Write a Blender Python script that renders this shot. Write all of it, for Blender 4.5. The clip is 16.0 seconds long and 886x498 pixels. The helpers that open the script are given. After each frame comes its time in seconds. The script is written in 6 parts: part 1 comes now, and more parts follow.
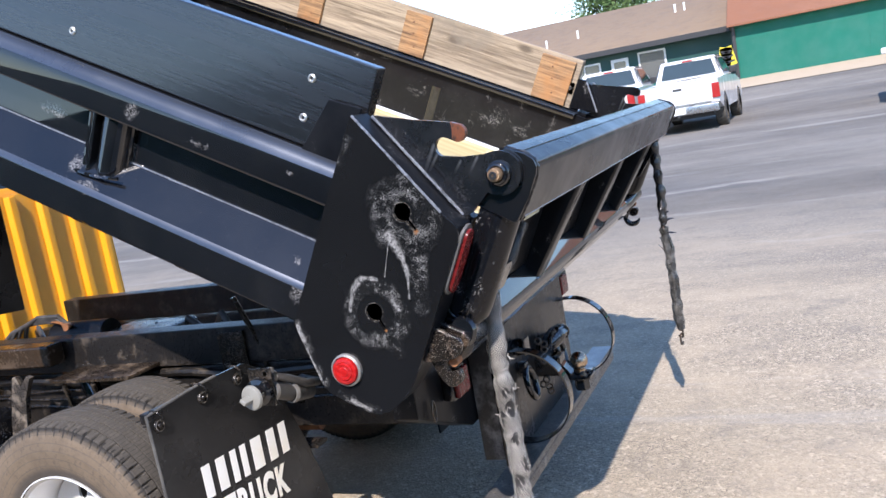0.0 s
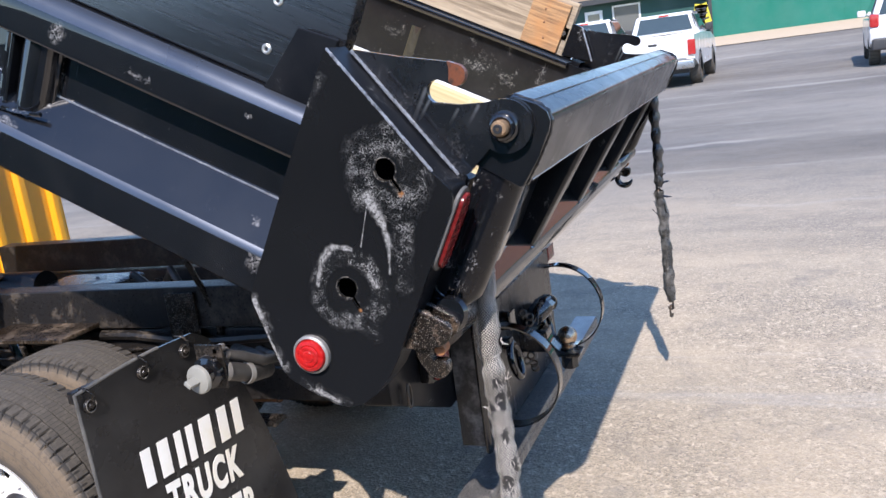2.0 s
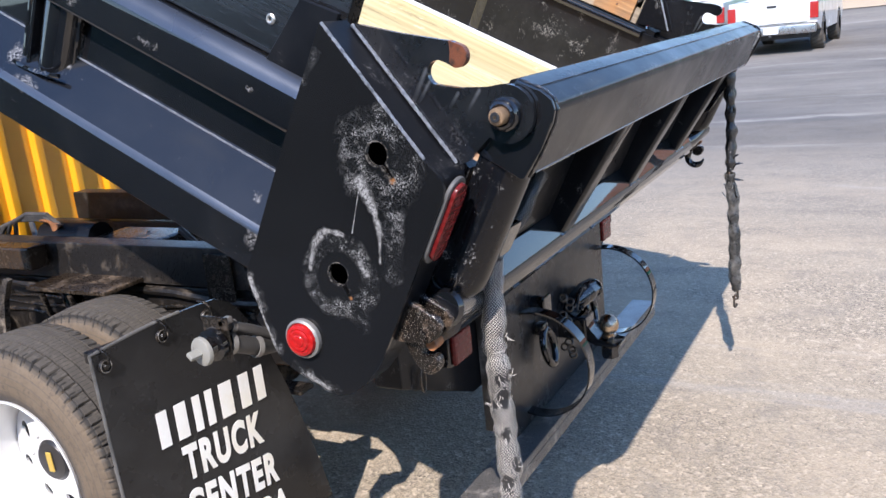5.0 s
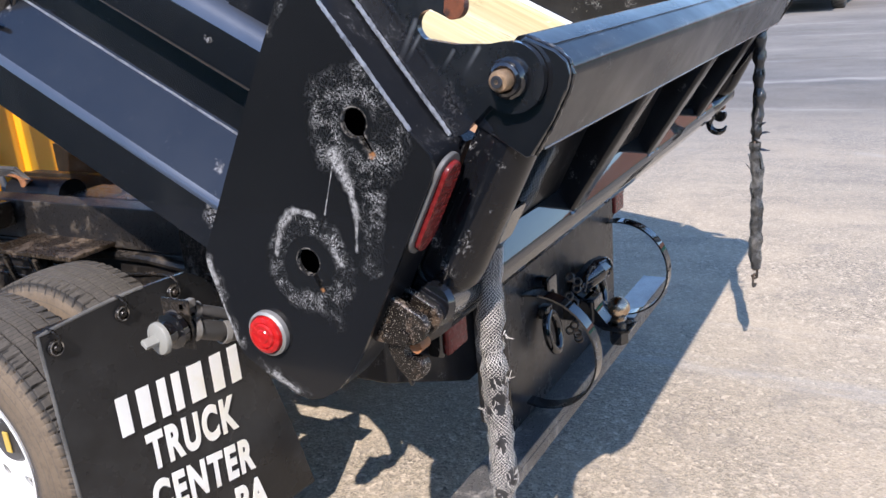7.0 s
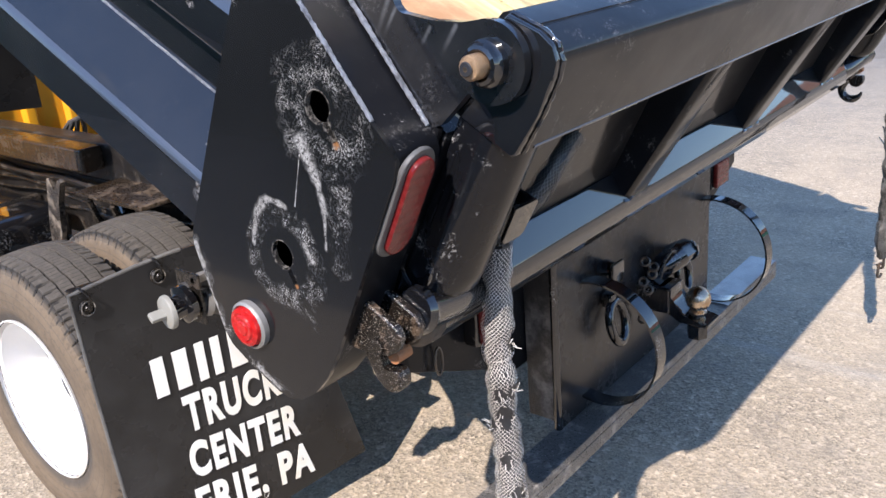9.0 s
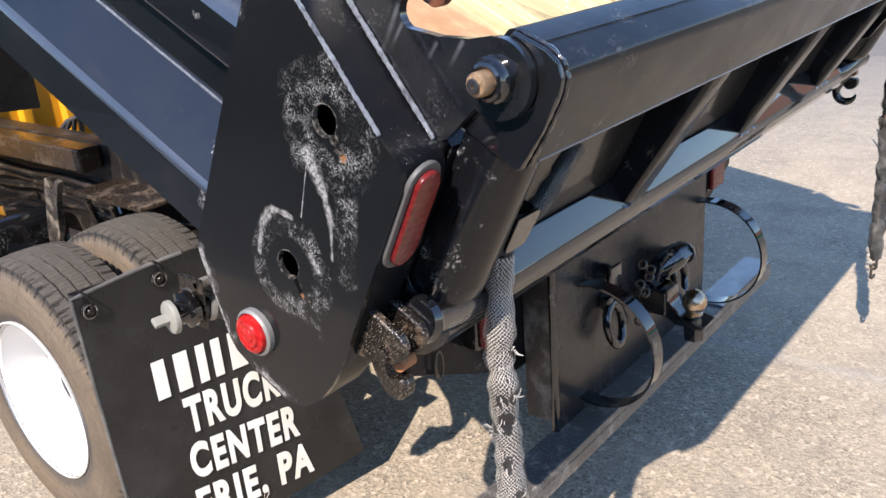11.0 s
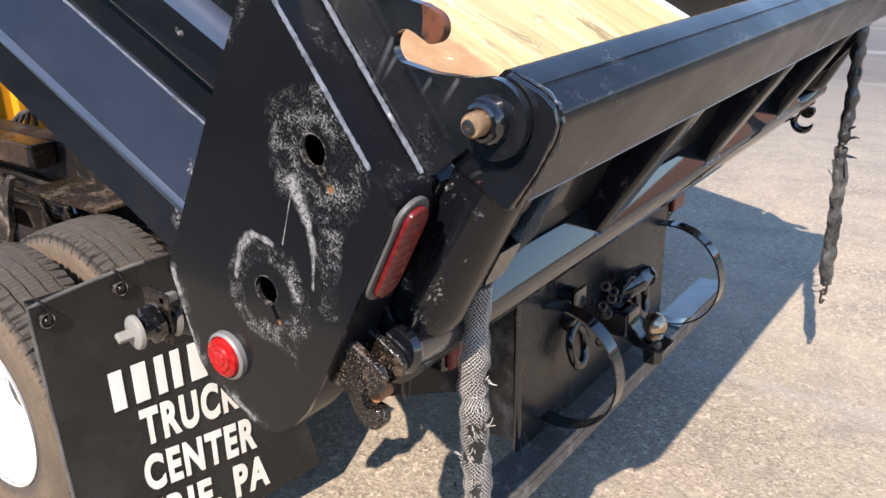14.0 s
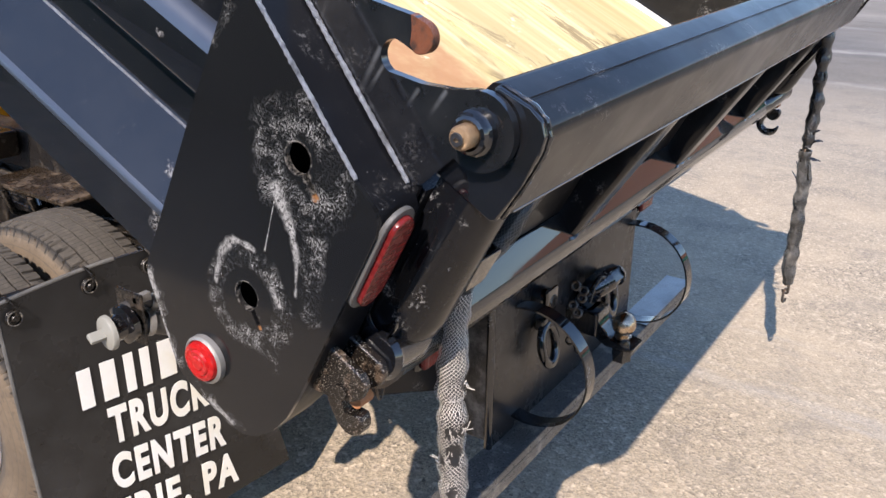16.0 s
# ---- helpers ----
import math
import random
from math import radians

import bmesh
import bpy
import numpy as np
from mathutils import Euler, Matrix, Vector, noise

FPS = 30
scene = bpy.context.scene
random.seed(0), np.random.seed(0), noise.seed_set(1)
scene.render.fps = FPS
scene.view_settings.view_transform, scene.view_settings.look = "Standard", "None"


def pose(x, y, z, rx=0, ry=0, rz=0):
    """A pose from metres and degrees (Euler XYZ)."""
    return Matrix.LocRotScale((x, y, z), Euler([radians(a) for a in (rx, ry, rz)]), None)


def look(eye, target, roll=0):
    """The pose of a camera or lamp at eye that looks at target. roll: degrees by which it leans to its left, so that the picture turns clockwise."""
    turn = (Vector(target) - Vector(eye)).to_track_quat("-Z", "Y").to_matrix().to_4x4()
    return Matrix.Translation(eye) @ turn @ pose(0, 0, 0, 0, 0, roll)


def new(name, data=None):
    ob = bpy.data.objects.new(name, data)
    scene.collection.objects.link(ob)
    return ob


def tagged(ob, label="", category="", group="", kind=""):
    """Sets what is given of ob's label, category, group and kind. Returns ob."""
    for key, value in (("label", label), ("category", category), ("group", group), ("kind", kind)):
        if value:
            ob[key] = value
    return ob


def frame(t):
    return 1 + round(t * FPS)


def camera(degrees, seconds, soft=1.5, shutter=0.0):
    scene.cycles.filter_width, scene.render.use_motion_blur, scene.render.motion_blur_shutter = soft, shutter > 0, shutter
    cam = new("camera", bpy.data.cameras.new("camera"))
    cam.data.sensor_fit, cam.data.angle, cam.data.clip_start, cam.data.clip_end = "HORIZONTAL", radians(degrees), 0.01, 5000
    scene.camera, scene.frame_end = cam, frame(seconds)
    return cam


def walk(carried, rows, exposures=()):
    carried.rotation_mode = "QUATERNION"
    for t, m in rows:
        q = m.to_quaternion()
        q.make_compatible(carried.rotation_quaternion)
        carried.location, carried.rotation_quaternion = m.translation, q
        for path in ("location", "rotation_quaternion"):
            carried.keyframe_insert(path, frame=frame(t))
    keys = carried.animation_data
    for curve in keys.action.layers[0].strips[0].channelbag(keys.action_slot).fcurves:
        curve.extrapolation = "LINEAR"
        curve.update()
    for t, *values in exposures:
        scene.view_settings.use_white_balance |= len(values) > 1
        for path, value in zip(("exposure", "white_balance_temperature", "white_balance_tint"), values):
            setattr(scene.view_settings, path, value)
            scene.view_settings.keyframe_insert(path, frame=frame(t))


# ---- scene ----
# ---- camera and its walk ----
cam = camera(54.84, 16.0)
PATH = [
    (0, -1.6881, -0.8114, 1.4412, 81.330, 10.083, -67.195),
    (0.5, -1.6509, -0.7863, 1.4395, 80.426, 9.261, -67.751),
    (1, -1.5704, -0.7188, 1.4358, 79.219, 8.525, -68.607),
    (1.5, -1.4872, -0.6517, 1.4357, 78.275, 8.136, -69.310),
    (2, -1.4182, -0.6461, 1.4328, 77.598, 7.739, -69.262),
    (2.5, -1.3316, -0.7071, 1.4384, 77.135, 6.980, -66.652),
    (3, -1.2829, -0.7530, 1.4417, 76.521, 6.975, -63.565),
    (3.5, -1.2633, -0.7731, 1.4447, 75.965, 7.116, -62.401),
    (6, -1.2308, -0.7748, 1.4560, 74.494, 5.090, -62.081),
    (6.5, -1.1662, -0.7449, 1.4497, 73.505, 4.984, -62.115),
    (7, -1.0346, -0.6853, 1.4416, 72.397, 4.649, -61.232),
    (7.5, -0.9064, -0.6810, 1.4411, 71.234, 4.016, -57.867),
    (8, -0.7958, -0.7263, 1.4432, 70.318, 3.370, -53.339),
    (8.5, -0.7605, -0.7642, 1.4492, 69.461, 3.828, -51.139),
    (9, -0.7626, -0.7796, 1.4581, 69.089, 4.731, -50.736),
    (11.5, -0.7848, -0.7670, 1.4903, 68.374, 4.133, -51.348),
    (12, -0.7957, -0.7591, 1.4950, 68.144, 3.517, -51.648),
    (12.5, -0.8012, -0.7531, 1.5014, 67.794, 3.156, -51.869),
    (13, -0.8027, -0.7456, 1.5059, 67.763, 2.412, -52.326),
    (13.5, -0.7917, -0.7323, 1.5162, 68.058, 1.688, -53.005),
    (14, -0.7865, -0.7257, 1.5295, 68.335, 1.347, -53.711),
    (14.5, -0.7888, -0.7198, 1.5364, 68.365, 0.854, -54.356),
    (15, -0.7956, -0.7142, 1.5413, 68.186, 0.545, -54.809),
    (15.5, -0.7994, -0.7075, 1.5494, 67.906, 0.289, -55.191),
    (16, -0.7974, -0.6996, 1.5554, 67.510, -0.225, -55.848),
]
walk(cam, [(t, pose(x, y, z, rx, ry, rz)) for t, x, y, z, rx, ry, rz in PATH],
     [(0.0, 1.09, 6450, 17), (6.0, 1.12, 6450, 17), (9.0, 1.27, 6650, 17), (12.0, 1.28, 6980, 16), (16.0, 1.12, 7050, 18)])

# ---- world, sun, exposure ----
SUN_EL, SUN_ROT = 44.6, 255.8
world = bpy.data.worlds.new("sky")
scene.world = world
world.use_nodes = True
wn, wl = world.node_tree.nodes, world.node_tree.links
sky = wn.new("ShaderNodeTexSky")
sky.sky_type = "NISHITA"
sky.sun_disc = False
sky.sun_elevation, sky.sun_rotation = radians(SUN_EL), radians(SUN_ROT)
sky.air_density, sky.dust_density, sky.ozone_density = 1.0, 0.05, 2.4
cloud_co = wn.new("ShaderNodeTexCoord")
cloud_map = wn.new("ShaderNodeMapping")
cloud_map.inputs["Scale"].default_value = (1.6, 1.6, 5.0)
cloud_tex = wn.new("ShaderNodeTexNoise")
cloud_tex.inputs["Scale"].default_value, cloud_tex.inputs["Detail"].default_value, cloud_tex.inputs["Roughness"].default_value = 1.7, 8, 0.58
cloud_ramp = wn.new("ShaderNodeValToRGB")
cloud_ramp.color_ramp.elements[0].position, cloud_ramp.color_ramp.elements[1].position = 0.62, 0.80
cloud_mix = wn.new("ShaderNodeMix")
cloud_mix.data_type = "RGBA"
cloud_mix.inputs[7].default_value = (4.6, 4.75, 4.9, 1)
wl.new(cloud_co.outputs["Generated"], cloud_map.inputs["Vector"])
wl.new(cloud_map.outputs[0], cloud_tex.inputs["Vector"])
wl.new(cloud_tex.outputs["Fac"], cloud_ramp.inputs["Fac"])
wl.new(cloud_ramp.outputs["Color"], cloud_mix.inputs[0])
deep = wn.new("ShaderNodeHueSaturation")
deep.inputs["Saturation"].default_value = 1.10
wl.new(sky.outputs[0], deep.inputs["Color"])
wl.new(deep.outputs[0], cloud_mix.inputs[6])
wl.new(cloud_mix.outputs[2], wn["Background"].inputs["Color"])
wn["Background"].inputs["Strength"].default_value = 0.155

sun = new("sun", bpy.data.lights.new("sun", "SUN"))
sun.data.energy, sun.data.angle, sun.data.color = 3.55, radians(0.55), (1.0, 0.955, 0.89)
sun.matrix_world = look((-20, -5.1, 20.4), (0, 0, 0))

# ---- materials ----


class Mat:
    """A node material with a few short ways to wire it."""

    def __init__(self, name, rough=0.5, metal=0.0, coat=0.0):
        self.m = bpy.data.materials.new(name)
        self.m.use_nodes = True
        self.t = self.m.node_tree
        self.b = self.t.nodes["Principled BSDF"]
        self.b.inputs["Roughness"].default_value = rough
        self.b.inputs["Metallic"].default_value = metal
        self.b.inputs["Coat Weight"].default_value = coat
        self.co = self.t.nodes.new("ShaderNodeTexCoord").outputs["Object"]

    def node(self, kind, **links):
        n = self.t.nodes.new(kind)
        for key, v in links.items():
            self.put(n.inputs[int(key[1:]) if key[0] == "i" and key[1:].isdigit() else key.replace("_", " ")], v)
        return n

    def put(self, socket, v):
        if isinstance(v, bpy.types.NodeSocket):
            self.t.links.new(v, socket)
        else:
            socket.default_value = v

    def scaled(self, scale, loc=(0, 0, 0)):
        n = self.t.nodes.new("ShaderNodeMapping")
        n.inputs["Scale"].default_value, n.inputs["Location"].default_value = scale, loc
        self.t.links.new(self.co, n.inputs["Vector"])
        return n.outputs[0]

    def noise(self, scale, detail=4, rough=0.55, vec=None, dist=0.0):
        n = self.node("ShaderNodeTexNoise", Vector=vec or self.co, Scale=scale, Detail=detail, Roughness=rough, Distortion=dist)
        return n.outputs["Fac"]

    def voronoi(self, scale, vec=None, feature="F1"):
        n = self.node("ShaderNodeTexVoronoi", Vector=vec or self.co, Scale=scale)
        n.feature = feature
        return n

    def math(self, op, a, b=0.0, c=0.0, clamp=False):
        n = self.t.nodes.new("ShaderNodeMath")
        n.operation, n.use_clamp = op, clamp
        for s, v in zip(n.inputs, (a, b, c)):
            self.put(s, v)
        return n.outputs[0]

    def span(self, v, lo, hi, to0=0.0, to1=1.0):
        n = self.node("ShaderNodeMapRange", Value=v)
        n.interpolation_type = "SMOOTHSTEP"
        for k, x in zip(("From Min", "From Max", "To Min", "To Max"), (lo, hi, to0, to1)):
            n.inputs[k].default_value = x
        return n.outputs[0]

    def mix(self, f, a, b):
        n = self.t.nodes.new("ShaderNodeMix")
        n.data_type = "RGBA"
        for i, v in ((0, f), (6, a), (7, b)):
            self.put(n.inputs[i], (*v, 1) if isinstance(v, tuple) and len(v) == 3 else v)
        return n.outputs[2]

    def random(self):
        return self.t.nodes.new("ShaderNodeObjectInfo").outputs["Random"]

    def xyz(self):
        n = self.node("ShaderNodeSeparateXYZ", Vector=self.co)
        return n.outputs

    def done(self, color=None, rough=None, bump=None, strength=0.2, distance=0.01, **more):
        if color is not None:
            self.put(self.b.inputs["Base Color"], (*color, 1) if isinstance(color, tuple) and len(color) == 3 else color)
        if rough is not None:
            self.put(self.b.inputs["Roughness"], rough)
        if bump is not None:
            n = self.node("ShaderNodeBump", Strength=strength, Distance=distance, Height=bump)
            self.t.links.new(n.outputs[0], self.b.inputs["Normal"])
        for k, v in more.items():
            self.put(self.b.inputs[k.replace("_", " ")], v)
        return self.m


def simple(name, color, rough=0.5, metal=0.0, vary=0.25, scale=20.0, bump=0.1, coat=0.0, dirt=None, dirt_amount=0.5):
    """Colour with broad and fine variation and a little relief."""
    m = Mat(name, rough, metal, coat)
    n1, n2 = m.noise(scale, 5), m.noise(scale * 9, 3)
    dark, light = tuple(c * (1 - vary) for c in color), tuple(min(1, c * (1 + vary)) for c in color)
    col = m.mix(m.math("ADD", m.math("MULTIPLY", n1, 0.65), m.math("MULTIPLY", n2, 0.35)), dark, light)
    if dirt:
        col = m.mix(m.math("MULTIPLY", m.span(m.noise(scale * 0.35, 6, 0.65), 0.45, 0.7), dirt_amount), col, dirt)
    return m.done(col, m.span(n1, 0.2, 0.8, max(0.03, rough * 0.75), min(1, rough * 1.3)), n2, bump, 0.004)


def black_paint(name, gloss=0.22, dust=0.35, peel=0.12, spec=0.5, coat=0.0, flaked=0.0, haze=0.0, worn=(), ior=1.72, smears=()):
    """Brushed-on black enamel over old steel: glossy, uneven, with chips, runs, fine specks and a thin road-dust film."""
    m = Mat(name, gloss, 0.0, coat)
    m.b.inputs["Specular IOR Level"].default_value = spec
    m.b.inputs["Coat IOR"].default_value = ior
    broad, fine = m.noise(3.0, 5, 0.6), m.noise(45.0, 4, 0.6)
    specks = m.math("MULTIPLY", m.span(m.noise(260.0, 2, 0.5), 0.735, 0.77), m.span(m.noise(4.0, 3, 0.6), 0.40, 0.68, 0.0, 1.0))
    col = m.mix(broad, (0.0030, 0.0034, 0.0046), (0.0075, 0.0080, 0.0098))
    chips = m.span(m.noise(38.0, 6, 0.75), 0.69, 0.73)
    chips = m.math("MAXIMUM", m.math("MULTIPLY", chips, 0.5 + 0.5 * flaked), m.math("MULTIPLY", m.math("MULTIPLY", m.span(m.noise(170.0, 6, 0.85), 0.52, 0.58), m.span(m.noise(9.0, 5, 0.7), 0.56, 0.66)), flaked))
    if worn:
        o = m.xyz()
        rag = m.math("MULTIPLY", m.math("SUBTRACT", m.noise(40.0, 6, 0.75), 0.5), 0.05)
        spots = None
        for cy, cz, ry, rz in worn:
            a = m.math("DIVIDE", m.math("SUBTRACT", o[1], cy), ry)
            b = m.math("DIVIDE", m.math("SUBTRACT", o[2], cz), rz)
            d = m.math("SQRT", m.math("ADD", m.math("MULTIPLY", a, a), m.math("MULTIPLY", b, b)))
            spot = m.span(m.math("ADD", d, m.math("DIVIDE", rag, min(ry, rz))), 1.0, 0.4)
            spots = spot if spots is None else m.math("MAXIMUM", spots, spot)
        chips = m.math("MAXIMUM", chips, m.math("MULTIPLY", spots, m.span(m.noise(190.0, 8, 0.85), 0.46, 0.58)))
    smear = None
    for y0, z0, y1, z1, r in smears:
        o = m.xyz()
        ly, lz = y1 - y0, z1 - z0
        q = ly * ly + lz * lz
        a, b = m.math("SUBTRACT", o[1], y0), m.math("SUBTRACT", o[2], z0)
        k = m.math("ADD", m.math("MULTIPLY", a, ly / q), m.math("MULTIPLY", b, lz / q), clamp=True)
        a, b = m.math("SUBTRACT", a, m.math("MULTIPLY", k, ly)), m.math("SUBTRACT", b, m.math("MULTIPLY", k, lz))
        d = m.math("SQRT", m.math("ADD", m.math("MULTIPLY", a, a), m.math("MULTIPLY", b, b)))
        one = m.math("MULTIPLY", m.span(d, r, 0.0), m.span(k, 0.0, 1.0, 0.55, 0.03))
        smear = one if smear is None else m.math("MAXIMUM", smear, one)
    runs = m.span(m.noise(1.0, 6, 0.7, m.scaled((26, 26, 2.2))), 0.64, 0.74)
    film = m.span(m.noise(5.0, 7, 0.7), 0.42, 0.75)
    col = m.mix(m.math("MULTIPLY", runs, dust * 0.4), col, (0.07, 0.07, 0.07))
    col = m.mix(m.math("MULTIPLY", film, dust * 0.22), col, (0.055, 0.054, 0.052))
    if smear is not None:
        col = m.mix(m.math("MULTIPLY", smear, m.span(m.noise(30.0, 5, 0.7), 0.3, 0.7, 0.35, 0.8)), col, (0.20, 0.21, 0.22))
    col = m.mix(m.math("MULTIPLY", chips, min(1.0, dust * 1.7)), col, (0.30, 0.29, 0.28))
    col = m.mix(m.math("MULTIPLY", specks, min(1.0, dust * 1.4)), col, (0.38, 0.37, 0.35))
    rough = m.math("ADD", m.span(broad, 0.3, 0.7, gloss * 0.7, gloss * 1.4), m.math("MULTIPLY", m.math("MAXIMUM", specks, chips), 0.3))
    hazy = m.math("ADD", m.span(m.noise(8.0, 6, 0.7), 0.40, 0.80, 0.02 + haze, 0.07 + haze * 1.8), m.math("MULTIPLY", film, 0.04))
    wavy = m.math("ADD", m.math("MULTIPLY", m.noise(7.0, 3), 1.0), m.math("ADD", m.math("MULTIPLY", fine, 0.16), m.math("MULTIPLY", chips, 0.25)))
    return m.done(col, rough, wavy, peel, 0.004, Coat_Roughness=hazy)


def plate_paint():
    """The post's side plate: black enamel with blistered grey and white scuffs round the two keyholes, a run below the upper one and a worn lower edge."""
    m = Mat("scuffed_black_paint", 0.3, 0.0, 1.0)
    m.b.inputs["Coat IOR"].default_value = 1.42
    m.b.inputs["Specular IOR Level"].default_value = 0.16
    o = m.xyz()
    y, z = o[1], o[2]
    wob = m.math("MULTIPLY", m.math("SUBTRACT", m.noise(17.0, 6, 0.7), 0.5), 0.055)

    def dist(cy, cz, sy=1.0, sz=1.0):
        a = m.math("MULTIPLY", m.math("SUBTRACT", y, cy), sy)
        b = m.math("MULTIPLY", m.math("SUBTRACT", z, cz), sz)
        return m.math("ADD", m.math("SQRT", m.math("ADD", m.math("MULTIPLY", a, a), m.math("MULTIPLY", b, b))), wob)

    def ring(cy, cz, r, w, sy=1.0, sz=1.0):
        d = m.math("ABSOLUTE", m.math("SUBTRACT", dist(cy, cz, sy, sz), r))
        return m.span(d, w, w * 0.35)

    rag = m.math("MULTIPLY", m.math("SUBTRACT", m.noise(75.0, 6, 0.75), 0.5), 0.030)

    def seg(y0, z0, y1, z1, r):
        """Soft band along a line from one place to another."""
        ly, lz = y1 - y0, z1 - z0
        q = ly * ly + lz * lz
        a, b = m.math("SUBTRACT", y, y0), m.math("SUBTRACT", z, z0)
        k = m.math("ADD", m.math("MULTIPLY", a, ly / q), m.math("MULTIPLY", b, lz / q))
        k = m.math("MAXIMUM", m.math("MINIMUM", k, 1.0), 0.0)
        a, b = m.math("SUBTRACT", a, m.math("MULTIPLY", k, ly)), m.math("SUBTRACT", b, m.math("MULTIPLY", k, lz))
        d = m.math("SQRT", m.math("ADD", m.math("MULTIPLY", a, a), m.math("MULTIPLY", b, b)))
        return m.span(m.math("ADD", m.math("ADD", d, m.math("MULTIPLY", wob, min(0.7, r * 45))), m.math("MULTIPLY", rag, min(1.0, r * 90))), r, r * 0.3)

    marks = ring(0.026, 0.525, 0.058, 0.036)
    for extra in (ring(0.030, 0.285, 0.064, 0.022), seg(-0.028, 0.450, -0.066, 0.345, 0.026), seg(-0.028, 0.245, -0.050, 0.225, 0.022),
                  seg(0.212, 0.176, 0.11, 0.072, 0.020), seg(0.06, 0.062, -0.03, 0.062, 0.018), seg(0.198, 0.63, 0.205, 0.58, 0.014)):
        marks = m.math("MAXIMUM", marks, extra)
    flakes = m.span(m.noise(300.0, 10, 0.9), 0.49, 0.57)
    flakes = m.math("MULTIPLY", flakes, m.span(m.noise(30.0, 7, 0.8), 0.46, 0.58, 0.03, 0.95))
    f = m.math("MULTIPLY", marks, flakes)
    solid = seg(0.050, 0.470, 0.010, 0.436, 0.013)
    for extra in (seg(0.006, 0.434, -0.018, 0.400, 0.0085), seg(-0.018, 0.400, -0.036, 0.352, 0.0050), seg(0.044, 0.450, 0.032, 0.375, 0.0014), seg(0.050, 0.362, 0.084, 0.352, 0.0070), seg(0.084, 0.352, 0.098, 0.310, 0.0095), seg(0.098, 0.310, 0.090, 0.267, 0.0060),
                  seg(0.208, 0.176, 0.186, 0.150, 0.009), seg(0.170, 0.132, 0.120, 0.078, 0.005), seg(0.03, 0.062, -0.02, 0.062, 0.006), seg(0.0, 0.33, -0.018, 0.318, 0.006)):
        solid = m.math("MAXIMUM", solid, extra)
    f = m.math("MAXIMUM", f, m.math("MULTIPLY", solid, m.span(m.noise(150.0, 9, 0.85), 0.42, 0.56, 0.06, 0.85)))
    broad = m.noise(3.0, 5)
    col = m.mix(broad, (0.0050, 0.0052, 0.0058), (0.0115, 0.0118, 0.0125))
    col = m.mix(m.math("MULTIPLY", m.span(m.noise(200.0, 2), 0.75, 0.79), 0.3), col, (0.3, 0.29, 0.27))
    col = m.mix(f, col, m.mix(m.noise(40.0, 5, 0.7), (0.10, 0.098, 0.094), (0.62, 0.61, 0.585)))
    def spot(cy, cz, r):
        a, b = m.math("SUBTRACT", y, cy), m.math("SUBTRACT", z, cz)
        return m.span(m.math("SQRT", m.math("ADD", m.math("MULTIPLY", a, a), m.math("MULTIPLY", b, b))), r, r * 0.4)
    lip = None
    for cy, cz in ((0.033, 0.527), (0.034, 0.288)):
        a, b = m.math("SUBTRACT", y, cy), m.math("SUBTRACT", z, cz)
        d = m.math("SQRT", m.math("ADD", m.math("MULTIPLY", a, a), m.math("MULTIPLY", b, b)))
        one = m.span(m.math("ABSOLUTE", m.math("SUBTRACT", d, 0.0212)), 0.0018, 0.0006)
        lip = one if lip is None else m.math("MAXIMUM", lip, one)
    for line in ((0.012, 0.514, -0.008, 0.500, 0.0085), (0.016, 0.276, -0.002, 0.260, 0.0075)):
        lip = m.math("MAXIMUM", lip, seg(*line))
    col = m.mix(m.math("MULTIPLY", lip, m.span(m.noise(120.0, 6, 0.7), 0.46, 0.60, 0.02, 0.42)), col, (0.34, 0.31, 0.27))
    rust = m.math("MAXIMUM", spot(-0.010, 0.498, 0.0075), spot(-0.004, 0.259, 0.005))
    col = m.mix(m.math("MULTIPLY", rust, m.span(m.noise(70.0, 4), 0.4, 0.55)), col, (0.25, 0.11, 0.04))
    rough = m.math("ADD", m.span(broad, 0.3, 0.7, 0.14, 0.22), m.math("MULTIPLY", f, 0.4))
    return m.done(col, rough, m.math("ADD", m.math("MULTIPLY", m.noise(90.0, 4), m.math("MULTIPLY", marks, 0.5)), m.math("MULTIPLY", m.noise(6.0, 2), 0.35)), 0.16, 0.004,
                  Coat_Roughness=m.math("ADD", m.span(m.noise(9.0, 6, 0.7), 0.4, 0.8, 0.04, 0.12), m.math("MULTIPLY", f, 0.35)), Coat_Weight=m.span(f, 0.0, 0.6, 0.38, 0.1))


